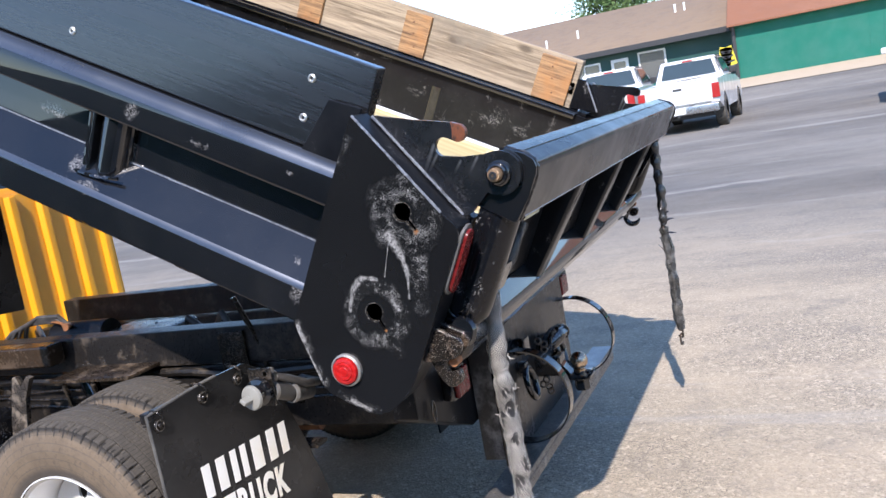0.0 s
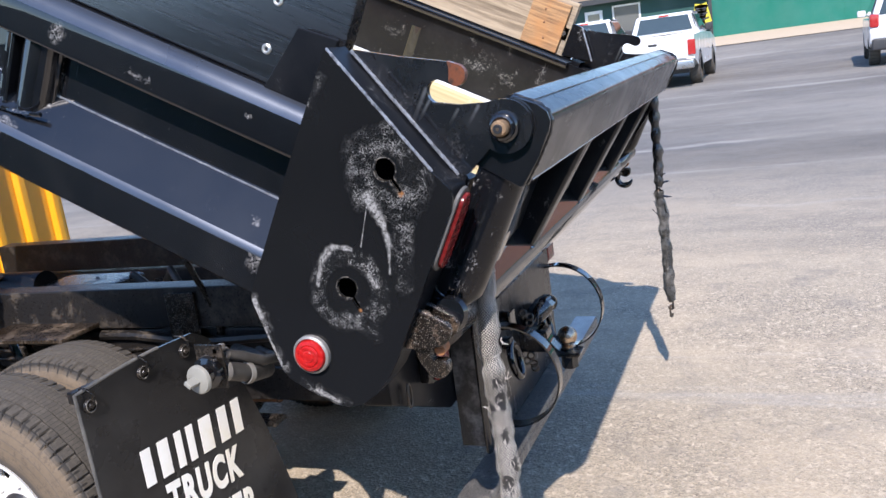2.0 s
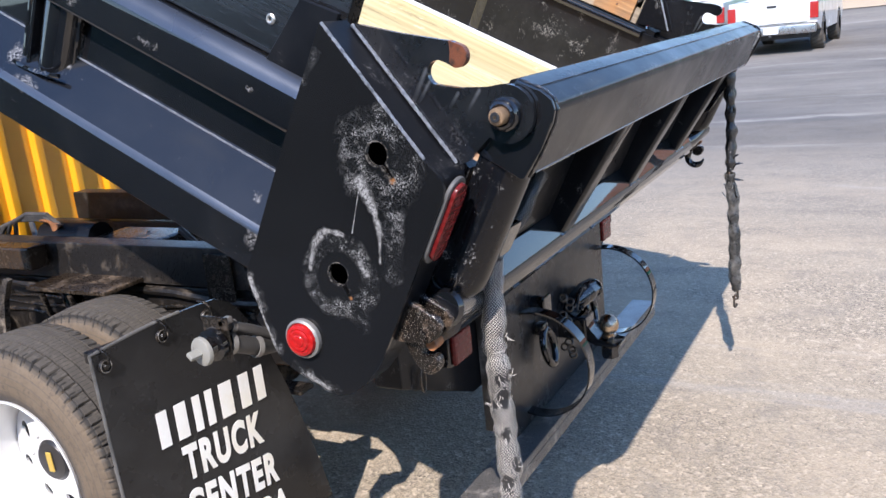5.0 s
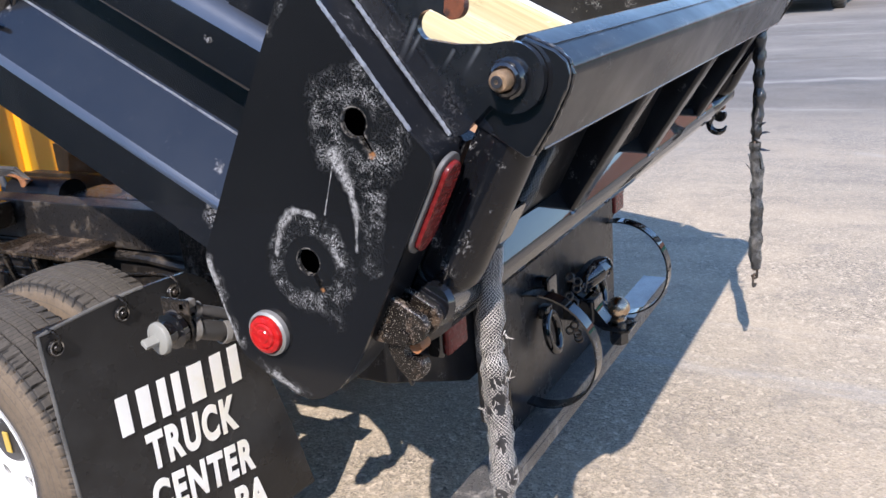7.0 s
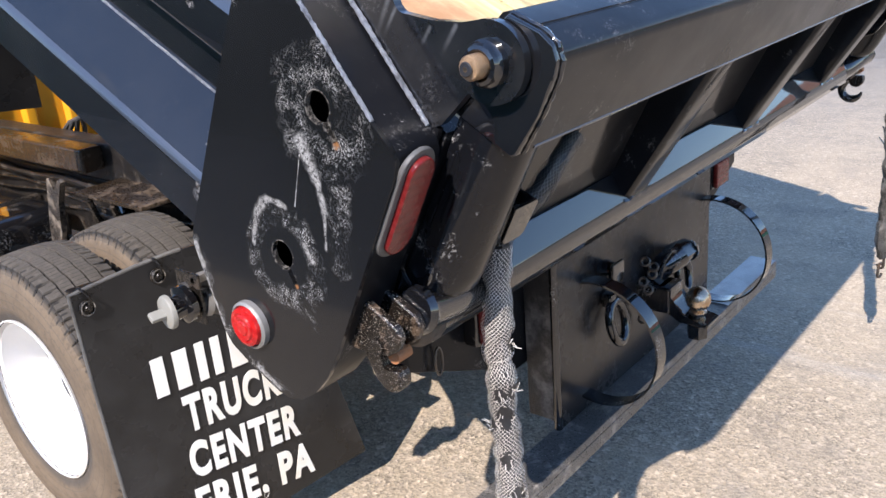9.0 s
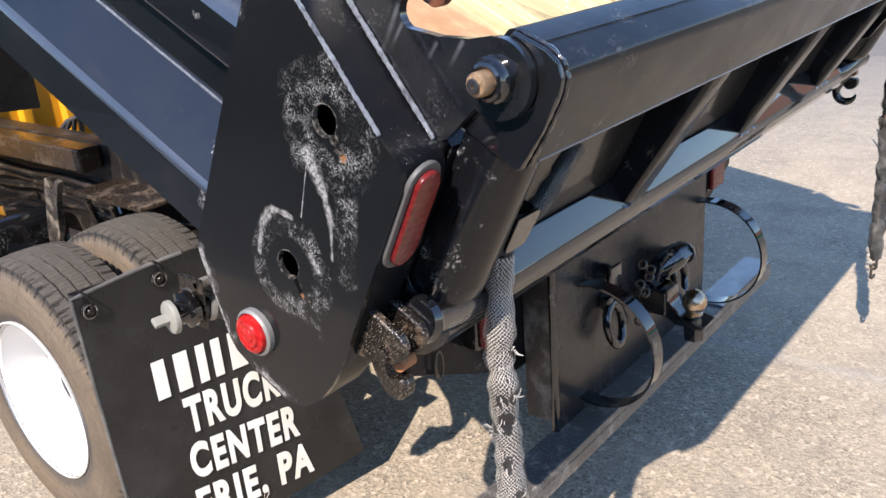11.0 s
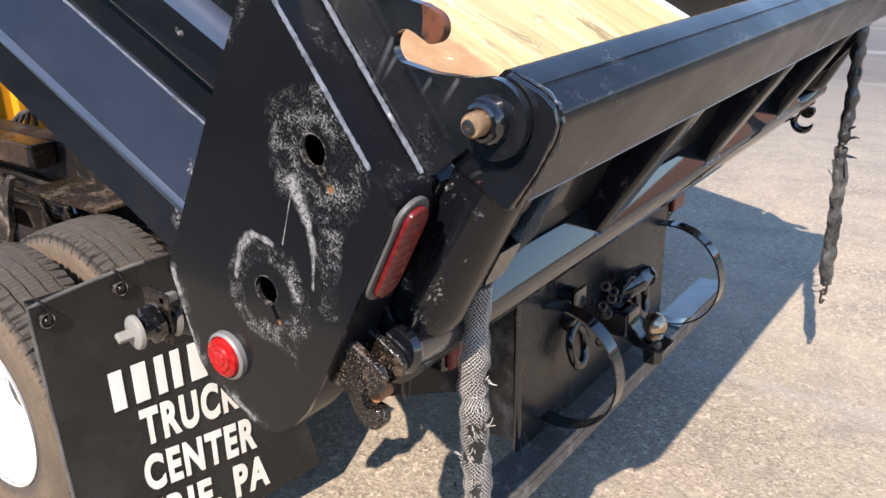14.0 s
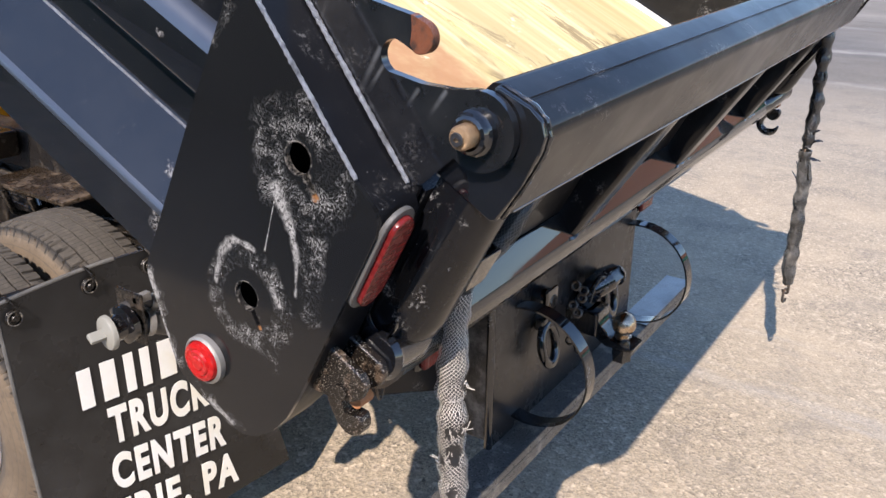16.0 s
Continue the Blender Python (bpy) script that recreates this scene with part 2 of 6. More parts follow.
def wood(name, light, dark, along="y", rough=0.75, stain=None, painted=False, grain=1.0):
    m = Mat(name, rough)
    s = {"y": (30, 1.3, 30), "x": (1.3, 30, 30), "z": (30, 30, 1.3)}[along]
    vec = m.scaled(s)
    g1 = m.noise(1.0 * grain, 6, 0.65, vec, 0.6)
    g2 = m.noise(4.0 * grain, 4, 0.6, vec)
    g = m.math("ADD", m.math("MULTIPLY", g1, 0.7), m.math("MULTIPLY", g2, 0.3))
    col = m.mix(m.span(g, 0.32, 0.66), dark, light)
    if not painted:
        crack = m.span(m.noise(1.0, 5, 0.7, m.scaled({"y": (70, 1.6, 70), "x": (1.6, 70, 70), "z": (70, 70, 1.6)}[along], (3, 1, 2))), 0.63, 0.67)
        col = m.mix(m.math("MULTIPLY", crack, 0.8), col, tuple(c * 0.3 for c in dark))
        knot = m.span(m.voronoi(5.0, m.scaled((1, 0.45, 1), (0.3, 0.7, 0.2))).outputs["Distance"], 0.12, 0.05)
        col = m.mix(m.math("MULTIPLY", knot, 0.75), col, tuple(c * 0.6 for c in dark))
    if stain:
        col = m.mix(m.math("MULTIPLY", m.span(m.noise(2.6, 5, 0.65), 0.5, 0.66), 0.75), col, stain)
    if painted:
        m.b.inputs["Coat Weight"].default_value, m.b.inputs["Coat Roughness"].default_value = 0.9, 0.16
    return m.done(col, m.span(g, 0.3, 0.7, rough * 0.7, min(1, rough * 1.2)), g, 0.22 if painted else 0.4, 0.006)


def floor_wood():
    """The bed's plywood floor: pale worn face grain, long dark scars and torn plies, rust-orange dirt by the tail."""
    m = Mat("worn_plywood", 0.7)
    vec = m.scaled((22, 1.1, 22))
    g = m.noise(1.0, 6, 0.65, vec, 0.5)
    band = m.noise(1.0, 4, 0.6, m.scaled((7, 0.25, 1)), 0.3)
    col = m.mix(m.span(g, 0.3, 0.7), (0.52, 0.41, 0.19), (0.74, 0.63, 0.36))
    col = m.mix(m.math("MULTIPLY", m.span(band, 0.48, 0.64), 0.6), col, (0.43, 0.34, 0.17))
    scars = m.span(m.noise(3.0, 9, 0.76, m.scaled((1.9, 0.5, 1)), 1.4), 0.52, 0.57)
    scars = m.math("MULTIPLY", scars, m.span(m.noise(2.2, 4, 0.6), 0.42, 0.58))
    col = m.mix(m.math("MULTIPLY", scars, 0.75), col, (0.20, 0.145, 0.075))
    fine = m.span(m.noise(1.0, 6, 0.75, m.scaled((60, 3.0, 1), (2, 5, 0))), 0.62, 0.68)
    col = m.mix(m.math("MULTIPLY", fine, 0.5), col, (0.26, 0.185, 0.09))
    x, y = m.xyz()[0], m.xyz()[1]
    way = m.math("ADD", x, m.math("MULTIPLY", m.math("SUBTRACT", m.noise(4.5, 7, 0.7, m.scaled((1, 0.45, 1))), 0.5), 0.28))
    dirt = m.math("MAXIMUM", m.span(way, 0.97, 0.90), m.math("MULTIPLY", m.span(m.math("ADD", y, m.math("MULTIPLY", m.math("SUBTRACT", m.noise(5.0, 7, 0.7), 0.5), 0.4)), 0.10, 0.02), 0.8))
    col = m.mix(m.math("MULTIPLY", dirt, m.span(m.noise(16.0, 6, 0.65), 0.25, 0.6, 0.55, 0.97)), col, m.mix(m.noise(11.0, 5), (0.36, 0.175, 0.075), (0.50, 0.285, 0.15)))
    col = m.mix(m.math("MULTIPLY", m.span(m.noise(9.0, 5, 0.7), 0.63, 0.68), 0.8), col, (0.78, 0.70, 0.50))
    return m.done(col, 0.72, m.math("ADD", g, m.math("MULTIPLY", scars, -0.6)), 0.3, 0.004)


def lens_red(name, deep):
    """Moulded red plastic: fine prisms inside, a dusty skin."""
    m = Mat(name, 0.2, 0.0, 0.12)
    m.b.inputs["Coat Roughness"].default_value = 0.08
    m.b.inputs["Specular IOR Level"].default_value = 0.25
    ribs = m.math("ABSOLUTE", m.math("SUBTRACT", m.math("FRACT", m.math("MULTIPLY", m.xyz()[2], 70.0)), 0.5))
    col = m.mix(m.noise(25.0, 3), (0.34 * deep, 0.008, 0.009), (0.52 * deep, 0.018, 0.016))
    col = m.mix(m.math("MULTIPLY", ribs, 0.9), col, (0.20 * deep, 0.004, 0.005))
    dust = m.span(m.noise(90.0, 5, 0.75), 0.58, 0.72)
    col = m.mix(m.math("MULTIPLY", dust, 0.18), col, (0.35, 0.25, 0.22))
    return m.done(col, m.span(m.noise(60.0, 3), 0.3, 0.7, 0.16, 0.32), ribs, 0.15, 0.002, Subsurface_Weight=0.10)


def rubber():
    """Road-worn tyre: grey-brown dusty tread, dark grooves, tan sidewall with rings and smears."""
    m = Mat("tyre_rubber", 0.75)
    n = m.noise(9.0, 6, 0.65)
    o = m.xyz()
    r = m.math("SQRT", m.math("ADD", m.math("MULTIPLY", o[1], o[1]), m.math("MULTIPLY", o[2], o[2])))
    crown = m.math("ADD", r, m.math("MULTIPLY", m.math("MULTIPLY", o[0], o[0]), 0.9))
    col = m.mix(n, (0.045, 0.041, 0.036), (0.090, 0.079, 0.066))
    col = m.mix(m.math("MULTIPLY", m.span(m.noise(60.0, 5, 0.7), 0.45, 0.7), 0.4), col, (0.15, 0.13, 0.105))
    groove = m.math("MULTIPLY", m.span(crown, 0.3835, 0.3800), m.span(r, 0.352, 0.366))
    col = m.mix(m.math("MULTIPLY", groove, 0.85), col, (0.014, 0.013, 0.012))
    turn = m.math("MULTIPLY", m.math("ARCTAN2", o[2], o[1]), 30.0)
    shift = m.math("MULTIPLY", m.math("ROUND", m.math("MULTIPLY", o[0], 27.0)), 0.37)
    sipe = m.span(m.math("ABSOLUTE", m.math("SUBTRACT", m.math("FRACT", m.math("ADD", turn, shift)), 0.5)), 0.075, 0.035)
    sipe = m.math("MULTIPLY", sipe, m.math("MULTIPLY", m.span(m.math("ABSOLUTE", o[0]), 0.072, 0.066), m.span(r, 0.376, 0.380)))
    col = m.mix(m.math("MULTIPLY", sipe, 0.8), col, (0.016, 0.015, 0.014))
    notch = m.span(m.math("ABSOLUTE", m.math("SUBTRACT", m.math("FRACT", m.math("ADD", m.math("MULTIPLY", m.math("ARCTAN2", o[2], o[1]), 10.5), m.math("MULTIPLY", r, 3.0))), 0.5)), 0.10, 0.05)
    notch = m.math("MULTIPLY", notch, m.math("MULTIPLY", m.span(r, 0.350, 0.356), m.span(m.math("ABSOLUTE", o[0]), 0.070, 0.078)))
    wall = m.span(m.math("ADD", r, m.math("MULTIPLY", m.math("SUBTRACT", m.noise(12.0, 5), 0.5), 0.02)), 0.372, 0.350)
    ringed = m.span(m.math("ABSOLUTE", m.math("SUBTRACT", m.math("FRACT", m.math("MULTIPLY", r, 42.0)), 0.5)), 0.47, 0.40, 0.55, 1.0)
    tan = m.mix(m.span(m.noise(6.0, 6, 0.7), 0.25, 0.75), (0.105, 0.080, 0.056), (0.165, 0.125, 0.085))
    tan = m.mix(m.math("MULTIPLY", m.span(m.noise(55.0, 5, 0.75), 0.50, 0.66), 0.45), tan, (0.055, 0.046, 0.038))
    col = m.mix(m.math("MULTIPLY", wall, ringed), col, tan)
    col = m.mix(m.math("MULTIPLY", notch, 0.9), col, (0.013, 0.012, 0.011))
    inner = m.math("MULTIPLY", m.span(r, 0.262, 0.240), 0.75)
    col = m.mix(inner, col, (0.055, 0.050, 0.045))
    return m.done(col, m.span(n, 0.3, 0.7, 0.6, 0.9), m.noise(60.0, 3), 0.2, 0.003)


def asphalt():
    """Old parking-lot asphalt, bleached, with exposed aggregate, pale dusty seams and sandy patches."""
    m = Mat("weathered_asphalt", 0.9)
    v = m.voronoi(95.0)
    v2 = m.voronoi(230.0)
    stone = m.mix(v.outputs["Color"], (0.070, 0.061, 0.048), (0.62, 0.51, 0.38))
    fine = m.mix(v2.outputs["Color"], (0.095, 0.082, 0.062), (0.48, 0.40, 0.29))
    base = m.mix(m.span(m.noise(30.0, 4), 0.42, 0.6), fine, stone)
    broad = m.noise(0.75, 6, 0.62)
    mid = m.noise(3.1, 7, 0.68)
    base = m.mix(m.math("MULTIPLY", m.span(broad, 0.42, 0.64), 0.42), base, (0.41, 0.34, 0.245))
    base = m.mix(m.math("MULTIPLY", m.span(mid, 0.48, 0.70), 0.5), base, (0.17, 0.158, 0.142))
    pits = m.span(m.noise(70.0, 5, 0.75), 0.60, 0.68)
    base = m.mix(m.math("MULTIPLY", pits, 0.72), base, (0.07, 0.066, 0.06))
    sand = m.span(m.noise(1.3, 7, 0.7, m.scaled((1, 0.6, 1), (4, 1, 0))), 0.44, 0.66)
    base = m.mix(m.math("MULTIPLY", sand, 0.5), base, (0.50, 0.40, 0.28))
    far = m.span(m.xyz()[0], 2.5, 9.0)
    lot = m.mix(m.span(m.noise(0.28, 7, 0.65, m.scaled((1.0, 0.45, 1))), 0.36, 0.64), (0.078, 0.075, 0.073), (0.180, 0.170, 0.156))
    base = m.mix(m.math("MULTIPLY", far, 0.82), base, lot)
    streak = m.span(m.noise(1.0, 8, 0.72, m.scaled((0.75, 0.07, 1))), 0.56, 0.66)
    base = m.mix(m.math("MULTIPLY", streak, 0.42), base, (0.36, 0.345, 0.32))
    dark = m.span(m.noise(1.0, 6, 0.66, m.scaled((0.34, 0.08, 1), (5, 3, 0))), 0.52, 0.68)
    base = m.mix(m.math("MULTIPLY", dark, 0.5), base, (0.085, 0.084, 0.086))
    wander = m.math("MULTIPLY", m.math("SUBTRACT", m.noise(0.55, 5, 0.6), 0.5), 1.1)
    for sx, wide, much in ((5.7, 0.10, 0.30), (9.6, 0.22, 0.55), (17.4, 0.5, 0.5), (13.0, 0.3, 0.25)):
        gap = m.math("ABSOLUTE", m.math("SUBTRACT", m.math("ADD", m.xyz()[0], wander), sx))
        band = m.math("MULTIPLY", m.span(gap, wide, 0.0), m.span(m.noise(0.9, 6, 0.7, m.scaled((1, 0.5, 1), (sx, 0, 0))), 0.40, 0.62))
        base = m.mix(m.math("MULTIPLY", band, much), base, (0.38, 0.36, 0.325))
    bent = m.node("ShaderNodeVectorMath", i0=m.co, i1=m.node("ShaderNodeTexNoise", Vector=m.co, Scale=3.0, Detail=5.0).outputs["Color"])
    net = m.voronoi(1.5, bent.outputs[0], "DISTANCE_TO_EDGE").outputs["Distance"]
    crack = m.math("MULTIPLY", m.span(net, 0.014, 0.004), m.span(m.noise(0.9, 4, 0.6), 0.48, 0.62))
    base = m.mix(m.math("MULTIPLY", crack, 0.2), base, (0.10, 0.092, 0.08))
    oil = m.span(m.noise(1.6, 6, 0.7, m.scaled((1, 0.7, 1), (2, 9, 0))), 0.60, 0.72)
    base = m.mix(m.math("MULTIPLY", oil, 0.4), base, (0.105, 0.098, 0.09))
    h = m.math("ADD", m.math("MULTIPLY", v.outputs["Distance"], 0.6), m.math("MULTIPLY", m.noise(14.0, 5), 0.7))
    return m.done(base, m.span(mid, 0.3, 0.7, 0.82, 0.97), h, 0.55, 0.008)


BLACK = black_paint("black_enamel", 0.40, 0.42, 0.05, 0.05, 1.0)
SIDE = black_paint("scuffed_black_enamel", 0.40, 0.45, 0.16, 0.05, 0.85, 0.0, 0.0,
                   ((0.80, 0.495, 0.022, 0.028), (0.34, 0.500, 0.014, 0.006), (0.60, 0.482, 0.022, 0.007), (0.945, 0.395, 0.012, 0.045), (0.965, 0.300, 0.030, 0.020), (0.83, 0.380, 0.008, 0.05),
                    (0.90, 0.262, 0.05, 0.016), (0.28, 0.300, 0.010, 0.008), (1.10, 0.398, 0.05, 0.02), (0.245, 0.240, 0.02, 0.03)))
STREAKED = black_paint("streaked_black_enamel", 0.34, 1.0, 0.06, 0.20, 1.0, 0.20, 0.05, (), 1.72,
                       ((0.033, 0.668, 0.037, 0.600, 0.0055), (0.020, 0.652, 0.026, 0.612, 0.004), (-0.068, 0.676, -0.062, 0.636, 0.005), (-0.035, 0.656, -0.030, 0.628, 0.004)))
SATIN = black_paint("hazy_black_enamel", 0.42, 0.60, 0.08, 0.05, 0.48, 0.45, 0.03, (), 1.5)
HITCH = black_paint("dulled_black_enamel", 0.42, 0.8, 0.08, 0.10, 0.5, 0.30, 0.20)
BLACK_DULL = black_paint("dull_black_paint", 0.42, 0.6, 0.12, 0.08, 0.16, 0.4, 0.12)
BLACK_WET = black_paint("thick_black_paint", 0.30, 0.55, 0.40, 0.06, 1.0, 1.0)
CHIPPY = black_paint("chipped_black_enamel", 0.36, 0.65, 0.25, 0.05, 0.6, 1.0, 0.02, (), 1.5)
PLATE = plate_paint()
SCUFFED = simple("scuffed_dark_steel", (0.016, 0.016, 0.016), 0.4, 0.0, 0.5, 30, 0.5, 0, (0.24, 0.232, 0.218), 0.85)


def grime(name, base, dust, speck, rough=0.3, amount=0.5, scale=9.0, metal=0.1, flecks=0.72):
    """Oily dark steel with caked dust, drips and pale specks."""
    m = Mat(name, rough, metal)
    n1, n2 = m.noise(scale, 7, 0.7), m.noise(scale * 12, 4, 0.6)
    col = m.mix(n2, tuple(c * 0.5 for c in base), tuple(c * 1.5 for c in base))
    cake = m.math("MULTIPLY", m.span(m.math("ADD", n1, m.math("MULTIPLY", m.math("SUBTRACT", n2, 0.5), 0.25)), 0.5, 0.68), amount)
    col = m.mix(cake, col, dust)
    drips = m.span(m.noise(1.0, 5, 0.7, m.scaled((30, 30, 3))), 0.62, 0.72)
    col = m.mix(m.math("MULTIPLY", drips, amount * 0.5), col, dust)
    sp = m.span(m.noise(scale * 13, 4, 0.6), flecks, flecks + 0.05)
    col = m.mix(m.math("MULTIPLY", sp, 0.7), col, speck)
    return m.done(col, m.math("ADD", m.span(n2, 0.3, 0.7, rough * 0.6, rough * 1.3), m.math("MULTIPLY", cake, 0.45)), m.math("ADD", n2, n1), 0.25, 0.006)


LATCH = grime("rust_specked_black_steel", (0.014, 0.011, 0.009), (0.17, 0.115, 0.075), (0.55, 0.50, 0.44), 0.16, 0.55, 34, 0.2, 0.605)
BEAM = grime("oily_brown_beam", (0.040, 0.026, 0.016), (0.13, 0.092, 0.060), (0.4, 0.34, 0.27), 0.2, 0.6, 7)
GRIT = simple("caked_grit", (0.13, 0.10, 0.075), 0.9, 0.0, 0.6, 90, 1.0, 0, (0.03, 0.025, 0.02), 0.7)
DUSTY = grime("dusty_chassis_paint", (0.011, 0.0095, 0.0085), (0.12, 0.095, 0.07), (0.42, 0.38, 0.33), 0.42, 0.5, 14, 0.0, 0.69)
GRIMY = grime("dusty_bracket_steel", (0.035, 0.030, 0.026), (0.24, 0.20, 0.155), (0.42, 0.38, 0.33), 0.35, 0.9, 14)
WELD = simple("worn_weld_metal", (0.34, 0.36, 0.40), 0.34, 0.3, 0.8, 120, 1.0, 0.3, (0.06, 0.063, 0.07), 0.75)
GREASE = grime("greasy_dark_steel", (0.012, 0.0105, 0.009), (0.12, 0.092, 0.068), (0.36, 0.32, 0.27), 0.26, 0.6, 18, 0.1, 0.69)
DIRT = grime("dirt_brown_steel", (0.022, 0.015, 0.009), (0.19, 0.14, 0.098), (0.4, 0.35, 0.28), 0.3, 0.75, 10)
STEP = grime("scraped_step_steel", (0.10, 0.095, 0.088), (0.36, 0.325, 0.28), (0.55, 0.53, 0.50), 0.4, 0.85, 16, 0.2, 0.66)
BARE = simple("bare_scuffed_steel", (0.34, 0.345, 0.35), 0.42, 0.9, 0.15, 30, 0.2, 0, (0.22, 0.215, 0.21), 0.4)
RUST = simple("rusty_steel", (0.20, 0.10, 0.055), 0.75, 0.3, 0.5, 40, 0.5, 0, (0.05, 0.035, 0.03), 0.7)
RUST_BRIGHT = simple("bright_rust", (0.34, 0.14, 0.055), 0.7, 0.1, 0.6, 70, 0.5, 0, (0.05, 0.035, 0.03), 0.8)
BOLT_MAT = simple("weathered_bolt_steel", (0.36, 0.235, 0.135), 0.34, 0.6, 0.6, 90, 0.7, 0, (0.07, 0.035, 0.02), 0.75)
CHIPPED = simple("chipped_pale_primer", (0.55, 0.53, 0.50), 0.6, 0.1, 0.4, 60, 0.4, 0, (0.04, 0.04, 0.042), 0.9)
TIP = simple("worn_rusty_tip", (0.20, 0.060, 0.022), 0.5, 0.2, 0.7, 110, 0.8, 0.2, (0.022, 0.016, 0.013), 0.95)
ZINC = simple("zinc_screw", (0.62, 0.60, 0.55), 0.4, 0.8, 0.2, 80, 0.2)
CHROME = simple("dulled_chrome", (0.26, 0.25, 0.235), 0.38, 0.35, 0.3, 45, 0.3, 0, (0.13, 0.12, 0.105), 0.7)
BALL = simple("worn_brass_steel", (0.62, 0.50, 0.38), 0.26, 1.0, 0.25, 45, 0.12, 0, (0.30, 0.19, 0.11), 0.7)
GREY_CAP = simple("grey_plastic", (0.25, 0.245, 0.215), 0.5, 0.0, 0.12, 25, 0.1)
HOSE = simple("rubber_hose", (0.045, 0.043, 0.042), 0.5, 0.0, 0.35, 30, 0.15, 0, (0.15, 0.14, 0.13), 0.5)
BEZEL = simple("grey_rubber_bezel", (0.085, 0.083, 0.08), 0.55, 0.0, 0.2, 30, 0.1)
STEEL_RIM = simple("silver_painted_wheel", (0.74, 0.74, 0.73), 0.35, 0.25, 0.06, 12, 0.03)
HUB_BLACK = simple("black_hub_cap", (0.02, 0.02, 0.022), 0.35, 0.0, 0.2, 30, 0.05)
GOLD = simple("gold_emblem", (0.65, 0.45, 0.10), 0.35, 0.4, 0.1, 30, 0.05)
RUBBER = rubber()
FLAP = simple("mud_flap_rubber", (0.011, 0.011, 0.0115), 0.27, 0.0, 0.5, 6, 0.15, 0.0, (0.060, 0.060, 0.060), 0.40)
FLAP.node_tree.nodes["Principled BSDF"].inputs["Specular IOR Level"].default_value = 0.4
# Lighter rubber for the flap's worn edge, its bright highlight put into the colour.
EDGE = simple("worn_highlit_rubber_edge", (0.12, 0.118, 0.112), 0.45, 0.0, 0.6, 14, 0.3, 0, (0.02, 0.02, 0.02), 0.8)
LETTER = simple("white_lettering", (0.80, 0.79, 0.75), 0.6, 0.0, 0.08, 12, 0.05, 0, (0.70, 0.62, 0.42), 0.5)
RED = lens_red("red_lens", 1.0)
RED_DEEP = lens_red("deep_red_lens", 0.34)
# Paler bluish metal that puts the folds' sky and sun highlight into the colour.
FOLD_GLINT = simple("fold_highlight_steel", (0.085, 0.095, 0.115), 0.30, 0.7, 0.06, 5, 0.02, 0.6, (0.06, 0.066, 0.078), 0.4)
FLOORWOOD = floor_wood()
BOARD = wood("weathered_lumber", (0.42, 0.335, 0.235), (0.11, 0.078, 0.050), "y", 0.85, (0.20, 0.165, 0.125), False, 1.3)
BLOCK = wood("brown_end_block", (0.44, 0.26, 0.125), (0.11, 0.055, 0.026), "y", 0.8, (0.40, 0.18, 0.06), False, 2.2)
BLACKWOOD = wood("black_painted_board", (0.016, 0.0165, 0.0185), (0.0075, 0.0078, 0.0085), "y", 0.30, None, True, 1.3)
INNER = black_paint("scratched_black_wall", 0.36, 0.7, 0.12, 0.05, 0.25, 0.8, 0.06)
YELLOW = simple("orange_yellow_paint", (0.86, 0.385, 0.012), 0.38, 0.0, 0.12, 4, 0.05, 0.2, (0.55, 0.26, 0.03), 0.3)
SLEEVE = simple("grey_woven_sleeve", (0.66, 0.62, 0.565), 0.6, 0.0, 0.3, 22, 0.2, 0, (0.34, 0.32, 0.295), 0.6)
SLEEVE_BLACK = simple("torn_black_sleeve", (0.014, 0.014, 0.015), 0.35, 0.0, 0.4, 30, 0.3, 0, (0.10, 0.10, 0.10), 0.5)
SLEEVE_MESH = simple("black_mesh_threads", (0.10, 0.10, 0.098), 0.4, 0.0, 0.4, 30, 0.3, 0, (0.13, 0.12, 0.11), 0.6)
SLEEVE_SHINY = simple("shiny_black_plastic", (0.012, 0.012, 0.0125), 0.20, 0.0, 0.4, 30, 0.8, 0.4, (0.06, 0.06, 0.06), 0.5)
SLEEVE_FILM = simple("scuffed_plastic_film", (0.022, 0.022, 0.021), 0.30, 0.0, 0.6, 40, 0.9, 0.3, (0.20, 0.195, 0.185), 0.8)
CHAIN = simple("chain_steel", (0.10, 0.09, 0.08), 0.4, 0.8, 0.4, 60, 0.3, 0, (0.16, 0.09, 0.05), 0.5)
STICKER = simple("pale_sticker", (0.55, 0.55, 0.42), 0.5, 0.0, 0.12, 40, 0.02)
ASPHALT = asphalt()
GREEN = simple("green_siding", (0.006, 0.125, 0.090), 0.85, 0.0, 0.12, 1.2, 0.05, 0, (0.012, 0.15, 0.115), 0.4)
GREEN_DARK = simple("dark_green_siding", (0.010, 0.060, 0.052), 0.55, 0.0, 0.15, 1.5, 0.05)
SHINGLE = simple("brown_shingles", (0.235, 0.165, 0.105), 0.9, 0.0, 0.3, 3.5, 0.4, 0, (0.165, 0.12, 0.085), 0.5)
RUSTROOF = simple("rust_red_roof_metal", (0.22, 0.095, 0.052), 0.9, 0.0, 0.2, 1.5, 0.1, 0, (0.26, 0.12, 0.07), 0.5)
TRIM = simple("white_trim", (0.72, 0.74, 0.73), 0.5, 0.0, 0.06, 4, 0.02)
GRAVEL = simple("sandy_gravel", (0.46, 0.36, 0.25), 0.95, 0.0, 0.25, 6, 0.5)
WHITE_PAINT = simple("white_car_paint", (0.68, 0.68, 0.68), 0.22, 0.0, 0.03, 3, 0.01, 0.6)
